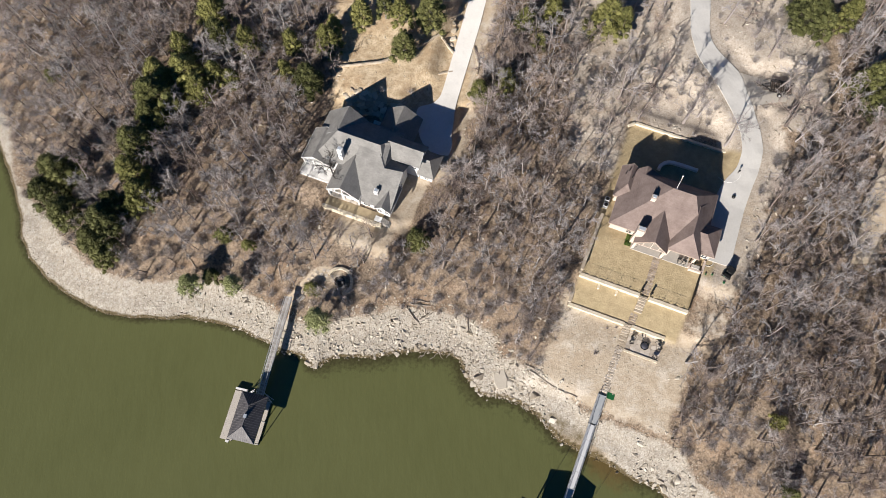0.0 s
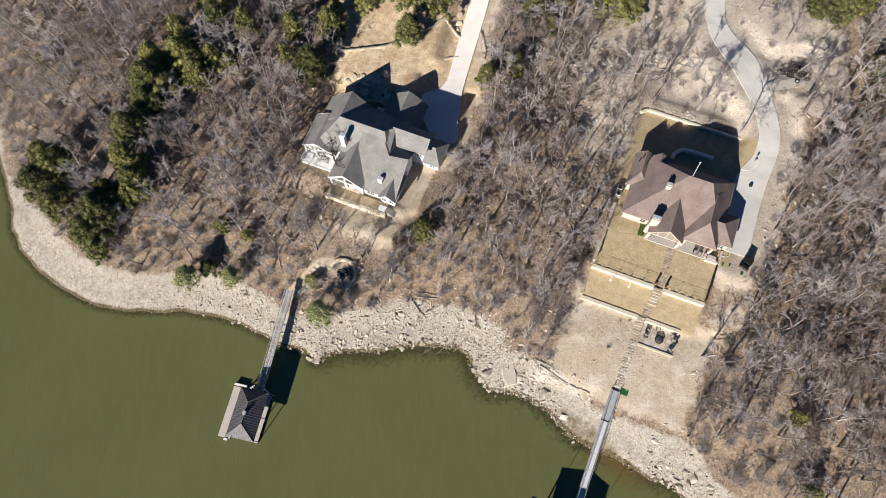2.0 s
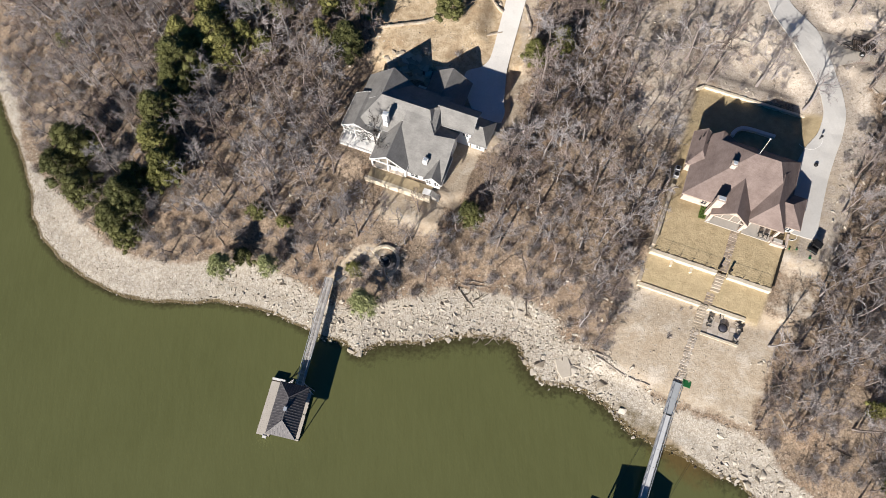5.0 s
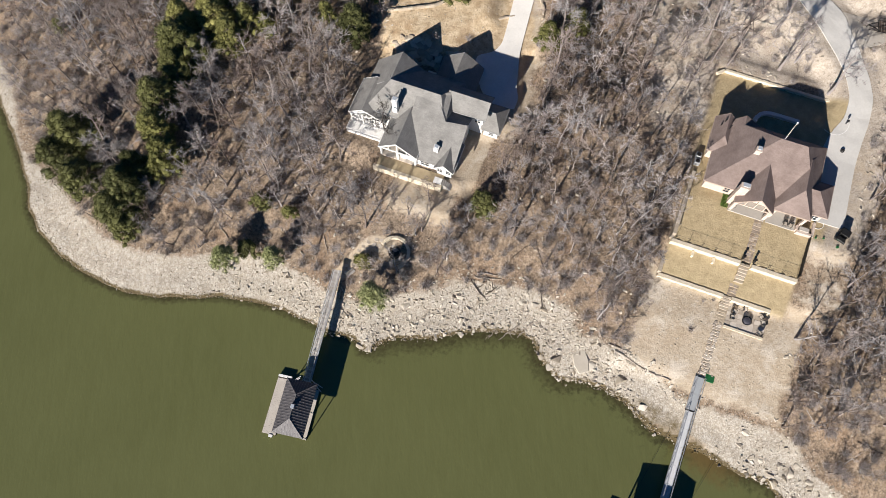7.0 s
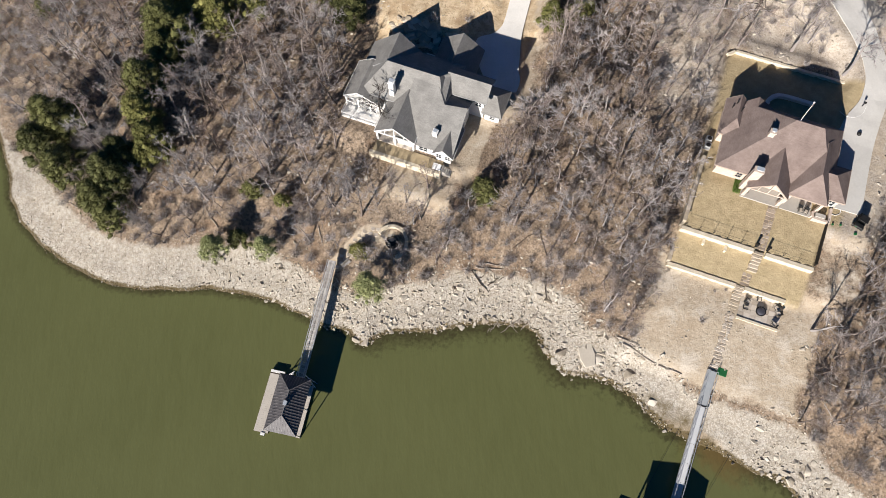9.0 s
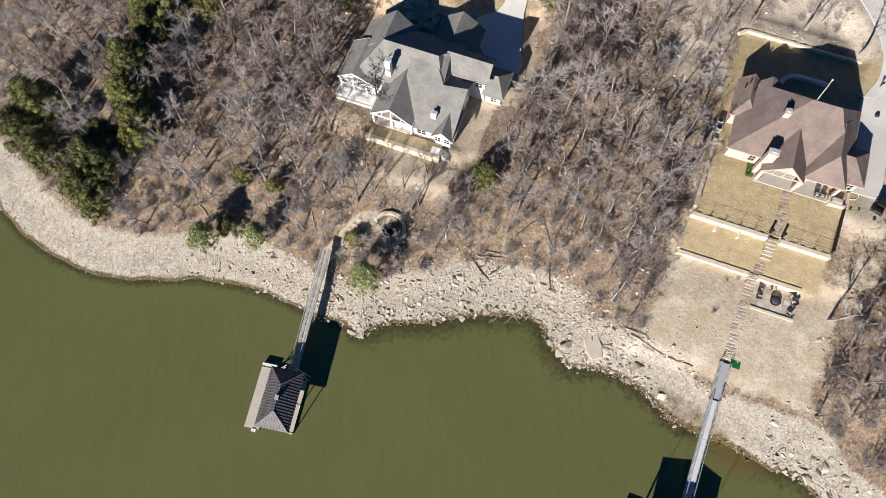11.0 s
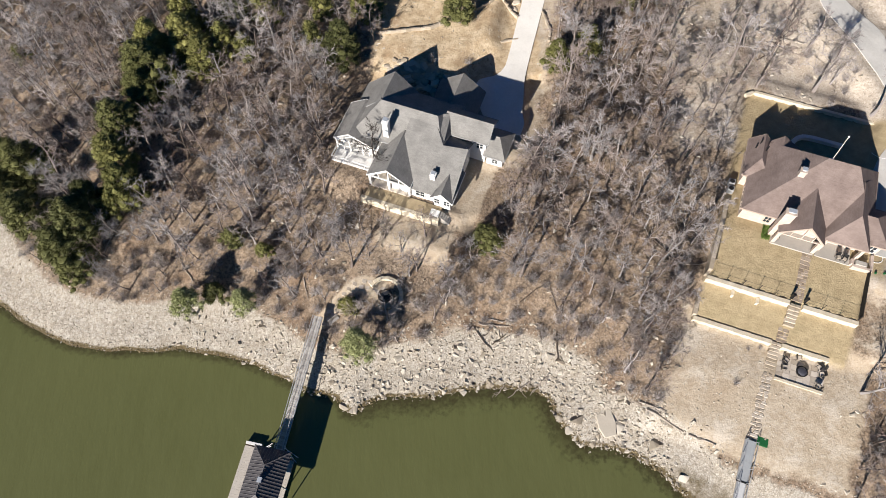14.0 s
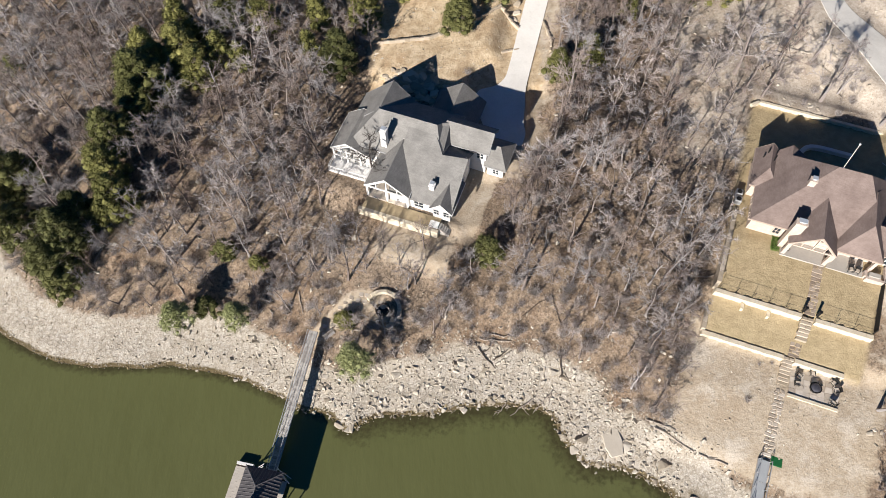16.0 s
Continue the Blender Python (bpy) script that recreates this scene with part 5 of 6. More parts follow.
def bare_tree(rng, high, twigs=1.0):
    """Trunk with limbs, and twigs, of one leafless tree with a broad rounded crown, as two (verts, tris) pairs."""
    wood, fine = [], []
    lean = rng.normal(0, 0.05, 2)
    n = 6
    zs = np.linspace(0, 1, n)
    trunk = np.stack([lean[0] * high * zs + 0.16 * np.sin(zs * 5 + rng.uniform(0, 6)), lean[1] * high * zs + 0.16 * np.sin(zs * 4 + rng.uniform(0, 6)), high * 0.8 * zs - 0.15], 1)
    r0 = 0.0155 * high + 0.05
    tube(wood, trunk, r0 * (1 - 0.8 * zs) * np.r_[1.3, np.ones(n - 1)], 5)
    starts, ends = [], []

    def sprout(path, count, length, spread_, lift):
        for _ in range(count):
            f = rng.uniform(0.2, 1.0) * (len(path) - 1)
            i = min(int(f), len(path) - 2)
            p = path[i] + (path[i + 1] - path[i]) * (f - i)
            d = unit(unit(path[i + 1] - path[i]) + rng.normal(0, spread_, 3) + (0, 0, lift))
            starts.append(p)
            ends.append(p + d * length * rng.uniform(0.45, 1.25))

    for k in range(int(rng.integers(8, 11))):
        f = rng.uniform(0.3, 1.0)
        p = np.array([np.interp(f, zs, trunk[:, i]) for i in range(3)])
        a = k * 2.4 + rng.uniform(-0.5, 0.5)
        length = high * rng.uniform(0.27, 0.44) * (1.2 - 0.5 * f)
        d = unit(np.array([math.cos(a), math.sin(a), rng.uniform(0.15, 0.75) + 0.5 * f * f]))
        limb = [p]
        for s in range(5):
            d = unit(d + rng.normal(0, 0.24, 3) * (1, 1, 0.7) + (0, 0, 0.05))
            limb.append(limb[-1] + d * length / 5)
        r = r0 * (0.39 - 0.17 * f)
        limb = np.array(limb)
        tube(wood, limb, r * np.array([1, 0.8, 0.6, 0.44, 0.3, 0.12]), 4)
        sprout(limb, int(9 * twigs), 0.7, 0.6, 0.1)
        for b in range(6):
            f2 = rng.uniform(0.25, 0.98) * 5
            i = min(int(f2), 4)
            q = limb[i] + (limb[i + 1] - limb[i]) * (f2 - i)
            e = unit(unit(limb[i + 1] - limb[i]) + rng.normal(0, 0.6, 3) + (0, 0, 0.1))
            ln = length * rng.uniform(0.26, 0.5)
            branch = [q]
            for _ in range(2):
                e = unit(e + rng.normal(0, 0.28, 3))
                branch.append(branch[-1] + e * ln / 2)
            branch = np.array(branch)
            tube(fine, branch, r * np.array([0.46, 0.3, 0.1]), 3)
            sprout(branch, int(10 * twigs), 0.72, 0.62, 0.08)
    spikes(fine, starts, ends, 0.02)
    return gather(wood), gather(fine)


def ico_points():
    bm = bmesh.new()
    bmesh.ops.create_icosphere(bm, subdivisions=1, radius=1.0)
    bm.verts.index_update()
    out = np.array([v.co[:] for v in bm.verts]), np.array([[v.index for v in f.verts] for f in bm.faces])
    bm.free()
    return out


ICO = ico_points()


def cedar(rng, high, wide, clumps=118, low=0.14, m=62, leaf=0.68, heart=0.76, puff=1.1):
    """Trunk with branches, and a ragged crown of leaf sprays in small clumps, of one evergreen."""
    wood, chunks = [], []
    zs = np.linspace(0, 1, 5)
    tube(wood, np.stack([0.1 * np.sin(zs * 4), 0.1 * np.cos(zs * 3) - 0.1, high * 0.9 * zs - 0.2], 1), (0.02 * high + 0.04) * (1 - 0.85 * zs), 6)
    lobes = rng.uniform(0.72, 1.12, 7)
    for k in range(clumps):
        f = (k + 0.5) / clumps
        z = high * (low + (1 - low) * f ** 0.9)
        a = k * 2.4 + rng.uniform(-0.6, 0.6)
        lobe = np.interp(a % math.tau, np.arange(8) * math.tau / 7, np.r_[lobes, lobes[0]])
        reach = wide * (1 - f) ** 0.58 * rng.uniform(0.4, 0.97) * lobe + 0.12
        c = np.array([reach * math.cos(a), reach * math.sin(a), z + rng.normal(0, 0.15)])
        if k % 2:
            tube(wood, [(0, 0, z - 0.35), c * (0.6, 0.6, 1) - (0, 0, 0.15), c], [0.035, 0.025, 0.01], 3)
        size = puff * (0.23 + 0.125 * wide) * rng.uniform(0.55, 1.3) * (1.12 - 0.45 * f)
        core = ICO[0] * rng.uniform(0.72, 1.08, (len(ICO[0]), 1)) * size * heart * (1.0, 1.0, 0.7)
        chunks.append((core + c, ICO[1]))
        radial = rng.normal(0, 1, (m, 3))
        radial /= np.linalg.norm(radial, axis=1, keepdims=True)
        p = radial * size * rng.uniform(0.55, 1.0, (m, 1)) ** 0.5 * (1.12, 1.12, 0.75)
        out = np.cross(radial, rng.normal(0, 1, (m, 3)))
        out = out / np.linalg.norm(out, axis=1, keepdims=True) + radial * rng.uniform(0.0, 0.7, (m, 1)) + (0.15 * math.cos(a), 0.15 * math.sin(a), 0.15)
        tip = p + out * rng.uniform(0.13, 0.27, (m, 1)) * leaf
        s = np.cross(radial, out) + rng.normal(0, 0.25, (m, 3))
        s /= np.linalg.norm(s, axis=1, keepdims=True)
        w = rng.uniform(0.055, 0.105, (m, 1)) * leaf
        up = np.cross(s, out) * 0.25
        j = np.arange(m)[:, None] * 4
        chunks.append((np.stack([p + s * w + c, p - s * w + c, tip + c, p + up * w * 3 + c], 1).reshape(-1, 3), np.concatenate([j + (0, 3, 2), j + (3, 1, 2)])))
    return gather(wood), gather(chunks)


def scatter_points(rng, gap, x0, x1, y0, y1):
    """Jittered grid of points."""
    gx, gy = np.meshgrid(np.arange(x0, x1, gap), np.arange(y0, y1, gap))
    x, y = gx.ravel() + rng.uniform(-0.48, 0.48, gx.size) * gap, gy.ravel() + rng.uniform(-0.48, 0.48, gx.size) * gap
    return x, y


def open_ground(x, y):
    """How clear of trees a place is kept: 1 in yards, drives and houses."""
    z = zones(x, y)
    u1, v1 = local(x, y, H1)
    u2, v2 = local(x, y, H2)
    k = np.maximum(z["lawn"], np.maximum(0.95 * z["dirt"], z["beach"]))
    k = np.maximum(k, in_rect(u1, v1, -14.5, 11.8, -9.8, 13.5, 0.6))
    k = np.maximum(k, np.maximum(in_rect(u2, v2, -11, 12, -31, -18, 0.6), in_rect(u2, v2, -11, 15, -18, 19, 0.6)))
    for drive in (DRIVE_1, DRIVE_2):
        k = np.maximum(k, drive_blend(x, y, drive, 1.2)[0])
    k = np.maximum(k, 1.0 * ((x > 17) & (x < 36) & (shore_distance(x, y) < 9)))
    return k, z["gravel"]


rng = np.random.default_rng(5)
# x, y, height, crown radius, and 1 where the foliage is yellow-green
EVERGREENS = [(-71.2, 57.2, 9, 4.1, 0), (-73.7, 53.6, 8, 3.6, 0), (-69.1, 49.1, 8, 3.4, 0), (-60.4, 46.8, 9, 3.5, 0), (-62.6, 43.7, 8, 3.8, 0), (-59.2, 50.0, 8, 2.6, 0), (-61.8, 41.3, 5, 2.2, 0),
              (-56.3, 61.2, 9, 3.1, 0), (-56.2, 55.7, 9, 3.1, 1), (-54.5, 51.8, 8.5, 2.8, 1), (-56.0, 49.8, 6, 1.6, 1), (-53.4, 69.8, 10, 4.2, 0), (-54.0, 66.5, 8, 3.3, 0), (-53.2, 74.9, 9, 2.8, 1),
              (-49.1, 80.4, 9, 2.9, 1), (-48.4, 75.3, 9, 3.4, 1), (-45.5, 71.9, 8, 2.8, 1), (-42.7, 75.0, 7, 2.0, 1), (-39.6, 74.1, 6, 1.7, 1), (-37.1, 81.4, 8, 2.4, 1), (-42.5, 82.6, 9, 2.9, 0), (-44.1, 87.6, 9, 3.2, 1),
              (-28.7, 81.2, 7, 2.0, 1), (-29.7, 75.9, 6, 1.8, 1), (-25.0, 73.1, 9, 3.2, 0), (-21.8, 81.1, 8, 2.4, 1), (-20.8, 84.7, 6, 1.7, 1), (-15.4, 86.7, 7, 2.4, 1), (-11.1, 88.1, 7, 1.8, 0), (-7.9, 86.6, 8, 2.2, 1), (-2.5, 86.3, 9, 3.2, 0), (-7.3, 80.2, 7, 2.8, 0),
              (6.9, 71.6, 6, 2.4, 1), (11.7, 73.8, 6, 2.2, 1), (15.5, 85.0, 7, 2.0, 1), (18.2, 81.1, 5, 1.4, 1), (20.9, 87.6, 7, 2.3, 1), (30.6, 84.6, 9, 3.4, 1), (33.8, 83.8, 8, 2.0, 1),
              (66.4, 82.8, 9.5, 4.0, 0), (73.5, 82.4, 8, 2.4, 1), (69.2, 80.5, 7, 2.0, 0), (75.5, 69.4, 9, 3.0, 0), (76.3, 65.3, 8, 2.5, 0), (-77.2, 78.4, 4, 1.3, 0),
              (-4.5, 43.7, 4.6, 2.15, 0), (-39.7, 45.0, 4, 1.6, 0), (-35.3, 43.2, 3.2, 1.2, 1), (-42.0, 38.0, 4, 1.7, 0), (-23.4, 35.6, 2.2, 1.4, 1), (54.4, 11.8, 5, 1.3, 1), (55.2, 0.9, 5, 1.5, 0)]
CEDARS = [cedar(np.random.default_rng(20 + k), 8.0, 3.0) for k in range(4)]
CEDARS += [cedar(np.random.default_rng(30 + k), 8.0, 3.0, clumps=64, m=50, leaf=0.9, low=0.22, puff=1.5) for k in range(2)]
_meshes = [(tri_mesh("trunk", *w, BARK), tri_mesh("crown", *c, NEEDLE), tri_mesh("crown", *c, NEEDLE_YELLOW)) for w, c in CEDARS]
for k, (x, y, h, r, yellow) in enumerate(EVERGREENS):
    m = pose(x, y, height(x, y), 0, 0, 77 * k) @ Matrix.Diagonal((r / 2.6, r / 2.6, h / 8.0, 1))
    w, c, cy = _meshes[k % 4 if r > 2.1 else 4 + k % 2]
    t = thing("cedar_tree", m, "yellow-green cedar tree among bare woods" if yellow else "dark green cedar tree with a ragged crown", "tree", "evergreen trees")
    shared("trunk", w, t)
    shared("crown", cy if yellow else c, t)

_w, _c = cedar(np.random.default_rng(40), 7.4, 2.35, 100, low=0.46, m=130, leaf=0.52, heart=0.62)
_trunk, _crown = tri_mesh("trunk", *_w, BARK), tri_mesh("crown", *_c, SHRUB)
for k, (x, y, s) in enumerate(((-45.1, 36.0, 0.98), (-37.5, 36.0, 0.84), (-21.8, 29.3, 1.08))):
    t = thing("willow_tree", pose(x, y, height(x, y), 0, 0, 50 * k) @ Matrix.Diagonal((s, s, s, 1)), "feathery grey-green willow on the beach's upper edge", "tree", "shore willows")
    shared("trunk", _trunk, t)
    shared("crown", _crown, t)

KINDS = 9
BIG_BARE = [(52.0, 61.5, 1.2), (45.2, 66.3, 1.1), (48.6, 70.6, 1.0), (63.4, 66.5, 1.1), (41.7, 22.3, 0.98), (-18.6, 44.5, 0.7), (-14.3, 40.1, 0.75), (-12.9, 44.6, 0.65), (-10.2, 39.8, 0.7), (-1.0, 49.5, 1.0), (1.5, 54.5, 1.05), (-27.0, 52.0, 1.15), (-24.5, 44.5, 1.0)]
TREES = [bare_tree(np.random.default_rng(100 + k), 6.5 + 0.45 * k) for k in range(KINDS)]
_meshes = [(tri_mesh("trunk", *w, BARK), tri_mesh("crown", *c, TWIG)) for w, c in TREES]
x, y = scatter_points(rng, 3.0, -102, 92, 0, 106)
d = shore_distance(x, y)
shut, gravel = open_ground(x, y)
keep = (d > 6.9 - 3.0 * ((y > 54) & (x < -60)) + rng.uniform(-1.5, 3, x.size)) & (shut < rng.uniform(0.25, 0.6, x.size)) & (gravel * 0.95 < rng.uniform(0.1, 1.05, x.size)) & (rng.uniform(0, 1, x.size) < 0.93)
keep &= ~((x > -56) & (x < -42) & (y > 36) & (y < 48) & (rng.uniform(0, 1, x.size) < 0.42))
keep &= ~((x > -17) & (x < 4) & (y > 33) & (y < 47) & (rng.uniform(0, 1, x.size) < 0.45))
keep &= ~((x > -19) & (x < 5) & (y > 70) & (y < 89))
for ex, ey, eh, er, _ in EVERGREENS:
    keep &= np.hypot(x - ex, y - ey) > er * 0.95
x, y = x[keep], y[keep]
z = ground_height(x, y)
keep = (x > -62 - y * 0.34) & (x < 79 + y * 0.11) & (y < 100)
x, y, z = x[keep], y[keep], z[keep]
near = (x > -44) & (x < 36) & (y < 78)
count, far = 0, [[] for _ in range(KINDS)]
for k, (px, py, s) in enumerate(BIG_BARE):
    count += 1
    t = thing("bare_tree", pose(px, py, height(px, py), 0, 0, 70 * k) @ Matrix.Diagonal((s, s, s, 1)), "tall leafless tree standing free in the open", "tree", "bare trees")
    shared("trunk", _meshes[(3 * k + 5) % KINDS][0], t)
    shared("crown", _meshes[(3 * k + 5) % KINDS][1], t)
# much darker tones for the tree by the porch, trunk and twigs alike
_dark = bark_material("dark_bark", [(0.035, 0.03, 0.027), (0.075, 0.065, 0.06)], "object")
px, py = world_of(-6.95, -4.25, H1)
t = thing("bare_tree", pose(px, py, height(px, py), -3, 2, 40) @ Matrix.Diagonal((1.2, 1.2, 1.02, 1)), "dark-barked leafless tree close beside the porch", "tree", "bare trees")
shared("trunk", tri_mesh("trunk", *TREES[4][0], _dark), t)
shared("crown", tri_mesh("crown", *TREES[4][1], _dark), t)
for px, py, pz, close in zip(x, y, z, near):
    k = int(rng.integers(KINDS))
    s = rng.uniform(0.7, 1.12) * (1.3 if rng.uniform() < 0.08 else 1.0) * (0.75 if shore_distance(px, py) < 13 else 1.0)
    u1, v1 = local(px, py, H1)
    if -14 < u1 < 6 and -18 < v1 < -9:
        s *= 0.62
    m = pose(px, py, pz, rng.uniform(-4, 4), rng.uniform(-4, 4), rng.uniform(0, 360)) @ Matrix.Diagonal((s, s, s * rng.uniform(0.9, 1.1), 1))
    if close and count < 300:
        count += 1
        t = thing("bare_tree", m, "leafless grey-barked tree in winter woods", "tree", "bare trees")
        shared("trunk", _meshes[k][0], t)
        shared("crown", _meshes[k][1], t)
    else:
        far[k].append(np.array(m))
tones = [rng.uniform(0, 1, len(far[k])) for k in range(KINDS)]
for name, i, material, label in (("woods_trunks", 0, BARK_WOODS, "trunks and limbs of the dense leafless woods"), ("bare_woods", 1, BARK_FAR, "fine grey twigs of the dense leafless winter woods")):
    v, t = gather([spread(*TREES[k][i], far[k]) for k in range(KINDS)])
    me = tri_mesh(name, v, t, material)
    me.attributes.new("tree", "FLOAT", "POINT").data.foreach_set("value", np.concatenate([np.repeat(tones[k], len(TREES[k][i][0])) for k in range(KINDS)]).astype(np.float32))
    tagged(new(name, me), label, "woods", kind="stuff")

SHRUBS = [(26.4, 23.9, 0.9), (28.7, 28.2, 0.5), (30.3, 28.3, 0.5), (45.9, 15.8, 1.3)]

# bare brush under the trees
chunks = []
for k in range(3):
    r2 = np.random.default_rng(60 + k)
    n = 80
    a, reach = r2.uniform(0, math.tau, n), r2.uniform(0.2, 1.0, n)
    ends = np.stack([np.cos(a) * reach, np.sin(a) * reach, r2.uniform(0.4, 1.5, n)], 1)
    fine = []
    spikes(fine, ends * (0.1, 0.1, 0.0), ends, 0.014)
    spikes(fine, ends * 0.6, ends * 0.6 + r2.normal(0, 0.35, (n, 3)) + (0, 0, 0.2), 0.012)
    chunks.append(gather(fine))
x, y = scatter_points(rng, 2.2, -92, 86, 2, 100)
shut, gravel = open_ground(x, y)
d = shore_distance(x, y)
keep = (d > 6.6 - 4.0 * ((y > 52) & (x < -60))) & (shut < 0.55) & (rng.uniform(0, 1, x.size) < np.where(d < 16, 0.97, 0.32))
x, y = x[keep], y[keep]
z = ground_height(x, y)
placed = [[] for _ in range(3)]
for px, py, pz in zip(x, y, z):
    s = rng.uniform(0.7, 1.5) * (1.15 if shore_distance(px, py) < 15 else 1.0)
    placed[int(rng.integers(3))].append(np.array(pose(px, py, pz, 0, 0, rng.uniform(0, 360)) @ Matrix.Diagonal((s, s, s * 0.9, 1))))
v, t = gather([spread(*chunks[k], placed[k]) for k in range(3)])
tagged(new("brush", tri_mesh("brush", v, t, BRUSH_GREY)), "low leafless brush on the woodland floor", "brush", kind="stuff")

_dry = tri_mesh("twigs", *chunks[1], BRUSH_GREY)
for k, (px, py, s) in enumerate(SHRUBS):
    t = thing("dry_shrub", pose(px, py, height(px, py), 0, 0, 60 * k) @ Matrix.Diagonal((s, s, s * 0.6, 1)), "small leafless shrub on the bare yard", "shrub", "dry shrubs")
    shared("twigs", _dry, t)

# ---- stones ----


def rock_mesh(seed, flat=0.6, points=11):
    """An angular broken stone: the hull of a few random points."""
    r2 = np.random.default_rng(seed)
    bm = bmesh.new()
    for p in r2.uniform(-1, 1, (points, 3)):
        bm.verts.new(p / max(1.0, np.abs(p).max() * 0.5 + np.linalg.norm(p) * 0.42) * (0.55, 0.55, 0.55 * flat))
    hull = bmesh.ops.convex_hull(bm, input=bm.verts[:])
    bmesh.ops.delete(bm, geom=[q for q in hull["geom_interior"] if isinstance(q, bmesh.types.BMVert)], context="VERTS")
    bmesh.ops.triangulate(bm, faces=bm.faces[:])
    bmesh.ops.recalc_face_normals(bm, faces=bm.faces[:])
    bm.verts.index_update()
    v = np.array([q.co[:] for q in bm.verts])
    t = np.array([[q.index for q in f.verts] for f in bm.faces])
    bm.free()
    return v, t


STONES = [rock_mesh(k, 0.5 + 0.15 * (k % 4)) for k in range(8)]


def stone_field(name, x, y, sizes, label, material=ROCK):
    z = ground_height(x, y)
    placed = [[] for _ in STONES]
    for px, py, pz, s in zip(x, y, z, sizes):
        placed[int(rng.integers(len(STONES)))].append(np.array(pose(px, py, pz + s * 0.02, rng.uniform(-30, 30), rng.uniform(-30, 30), rng.uniform(0, 360)) @ Matrix.Diagonal((s * rng.uniform(0.9, 1.9), s, s, 1))))
    v, t = gather([spread(*STONES[k], placed[k]) for k in range(len(STONES)) if placed[k]])
    tagged(new(name, tri_mesh(name, v, t, material)), label, "stones", kind="stuff")


x, y = scatter_points(rng, 0.31, -92, 62, -18, 76)
d = shore_distance(x, y)
u2, v2 = local(x, y, H2)
keep = (d > -0.7) & (d < 8.2 + 1.6 * ripple(x, y, 7, 4)) & (rng.uniform(0, 1, x.size) < 0.66) & ~((u2 > -9) & (u2 < 12) & (v2 > -31) & (rng.uniform(0, 1, x.size) < 0.85)) & ~((x > 18.0) & (x < 33) & (d > 0.6) & (rng.uniform(0, 1, x.size) < np.where(d < 5.0, 0.88, 0.45)))
x, y = x[keep], y[keep]
stone_field("shore_stones", x, y, (np.where(x < -36, 0.085, 0.1) + 0.2 * np.clip((x + 50) / 30, 0.42, 1) * rng.uniform(0, 1, x.size) ** 2) * (1 + 0.9 * (rng.uniform(0, 1, x.size) > 0.85)) * np.where(x > 19, 0.72, 1.0), "pale broken limestone covering the beach")
x, y = scatter_points(rng, 0.62, -50, 62, -18, 50)
d = shore_distance(x, y)
u2, v2 = local(x, y, H2)
keep = (d > -0.4) & (d < 7.0 + 1.5 * ripple(x, y, 5, 8)) & (rng.uniform(0, 1, x.size) < np.clip((x + 55) / 30, 0.1, 1) * 0.6) & ~((x > 18) & (x < 32) & (d > 0.5) & (d < 5.2)) & ~((x > 28) & (d > 3.5) & (rng.uniform(0, 1, x.size) < 0.75)) & ~((u2 > -9) & (u2 < 11) & (v2 > -30))
stone_field("shore_rubble", x[keep], y[keep], 0.24 + 0.42 * rng.uniform(0, 1, keep.sum()) ** 2.2, "larger broken limestone blocks strewn over the beach")
x, y = scatter_points(rng, 0.34, -92, 62, -18, 76)
d = shore_distance(x, y)
keep = (d > -0.8) & (d < 0.8) & (rng.uniform(0, 1, x.size) < np.where(x < -30, 0.55, 0.9) * np.clip(1.4 - d, 0.3, 1))
stone_field("wet_stones", x[keep], y[keep], 0.12 + 0.3 * rng.uniform(0, 1, keep.sum()) ** 2 * np.where(x[keep] < -30, 0.6, 1.0), "dark wet algae-stained stones along the waterline", ROCK_WET)
x, y = scatter_points(rng, 1.5, -92, 90, 8, 105)
d = shore_distance(x, y)
shut, gravel = open_ground(x, y)
keep = (d > 8) & (shut < 0.7) & (rng.uniform(0, 1, x.size) < 0.3 + 0.35 * gravel + 0.2 * (ripple(x, y, 5, 6) > 0.3))
stone_field("woodland_stones", x[keep], y[keep], rng.uniform(0.15, 0.55, keep.sum()), "pale weathered stones on the woodland floor")

_u, _v = rng.uniform(-9, 11.5, 170), rng.uniform(-31, -19, 170)
x, y = world_of(_u, _v, H2)
_far = (np.abs(_u - 0.7) > 1.2) & ~((_u > 1) & (_u < 8) & (_v > -23.2))
stone_field("yard_stones", x[_far], y[_far], 0.07 + 0.24 * rng.uniform(0, 1, _far.sum()) ** 2, "scattered small pale stones in the bare lower yard")

_boulders = [tri_mesh("boulder", *rock_mesh(200 + k, 0.7, 18), BOULDER) for k in range(5)]
_slabs = [tri_mesh("bank_rock", *rock_mesh(300 + k, 0.85, 46), CLIFF) for k in range(5)]


def boulders(name, spots, meshes, label, group):
    for x, y, s in spots:
        b = shared(name, meshes[int(rng.integers(5))], None, pose(x, y, height(x, y) + s * 0.05, rng.uniform(-15, 15), rng.uniform(-15, 15), rng.uniform(0, 360)) @ Matrix.Diagonal((s * rng.uniform(0.9, 1.5), s, s * rng.uniform(0.4, 0.7), 1)))
        tagged(b, label, "rock", group)


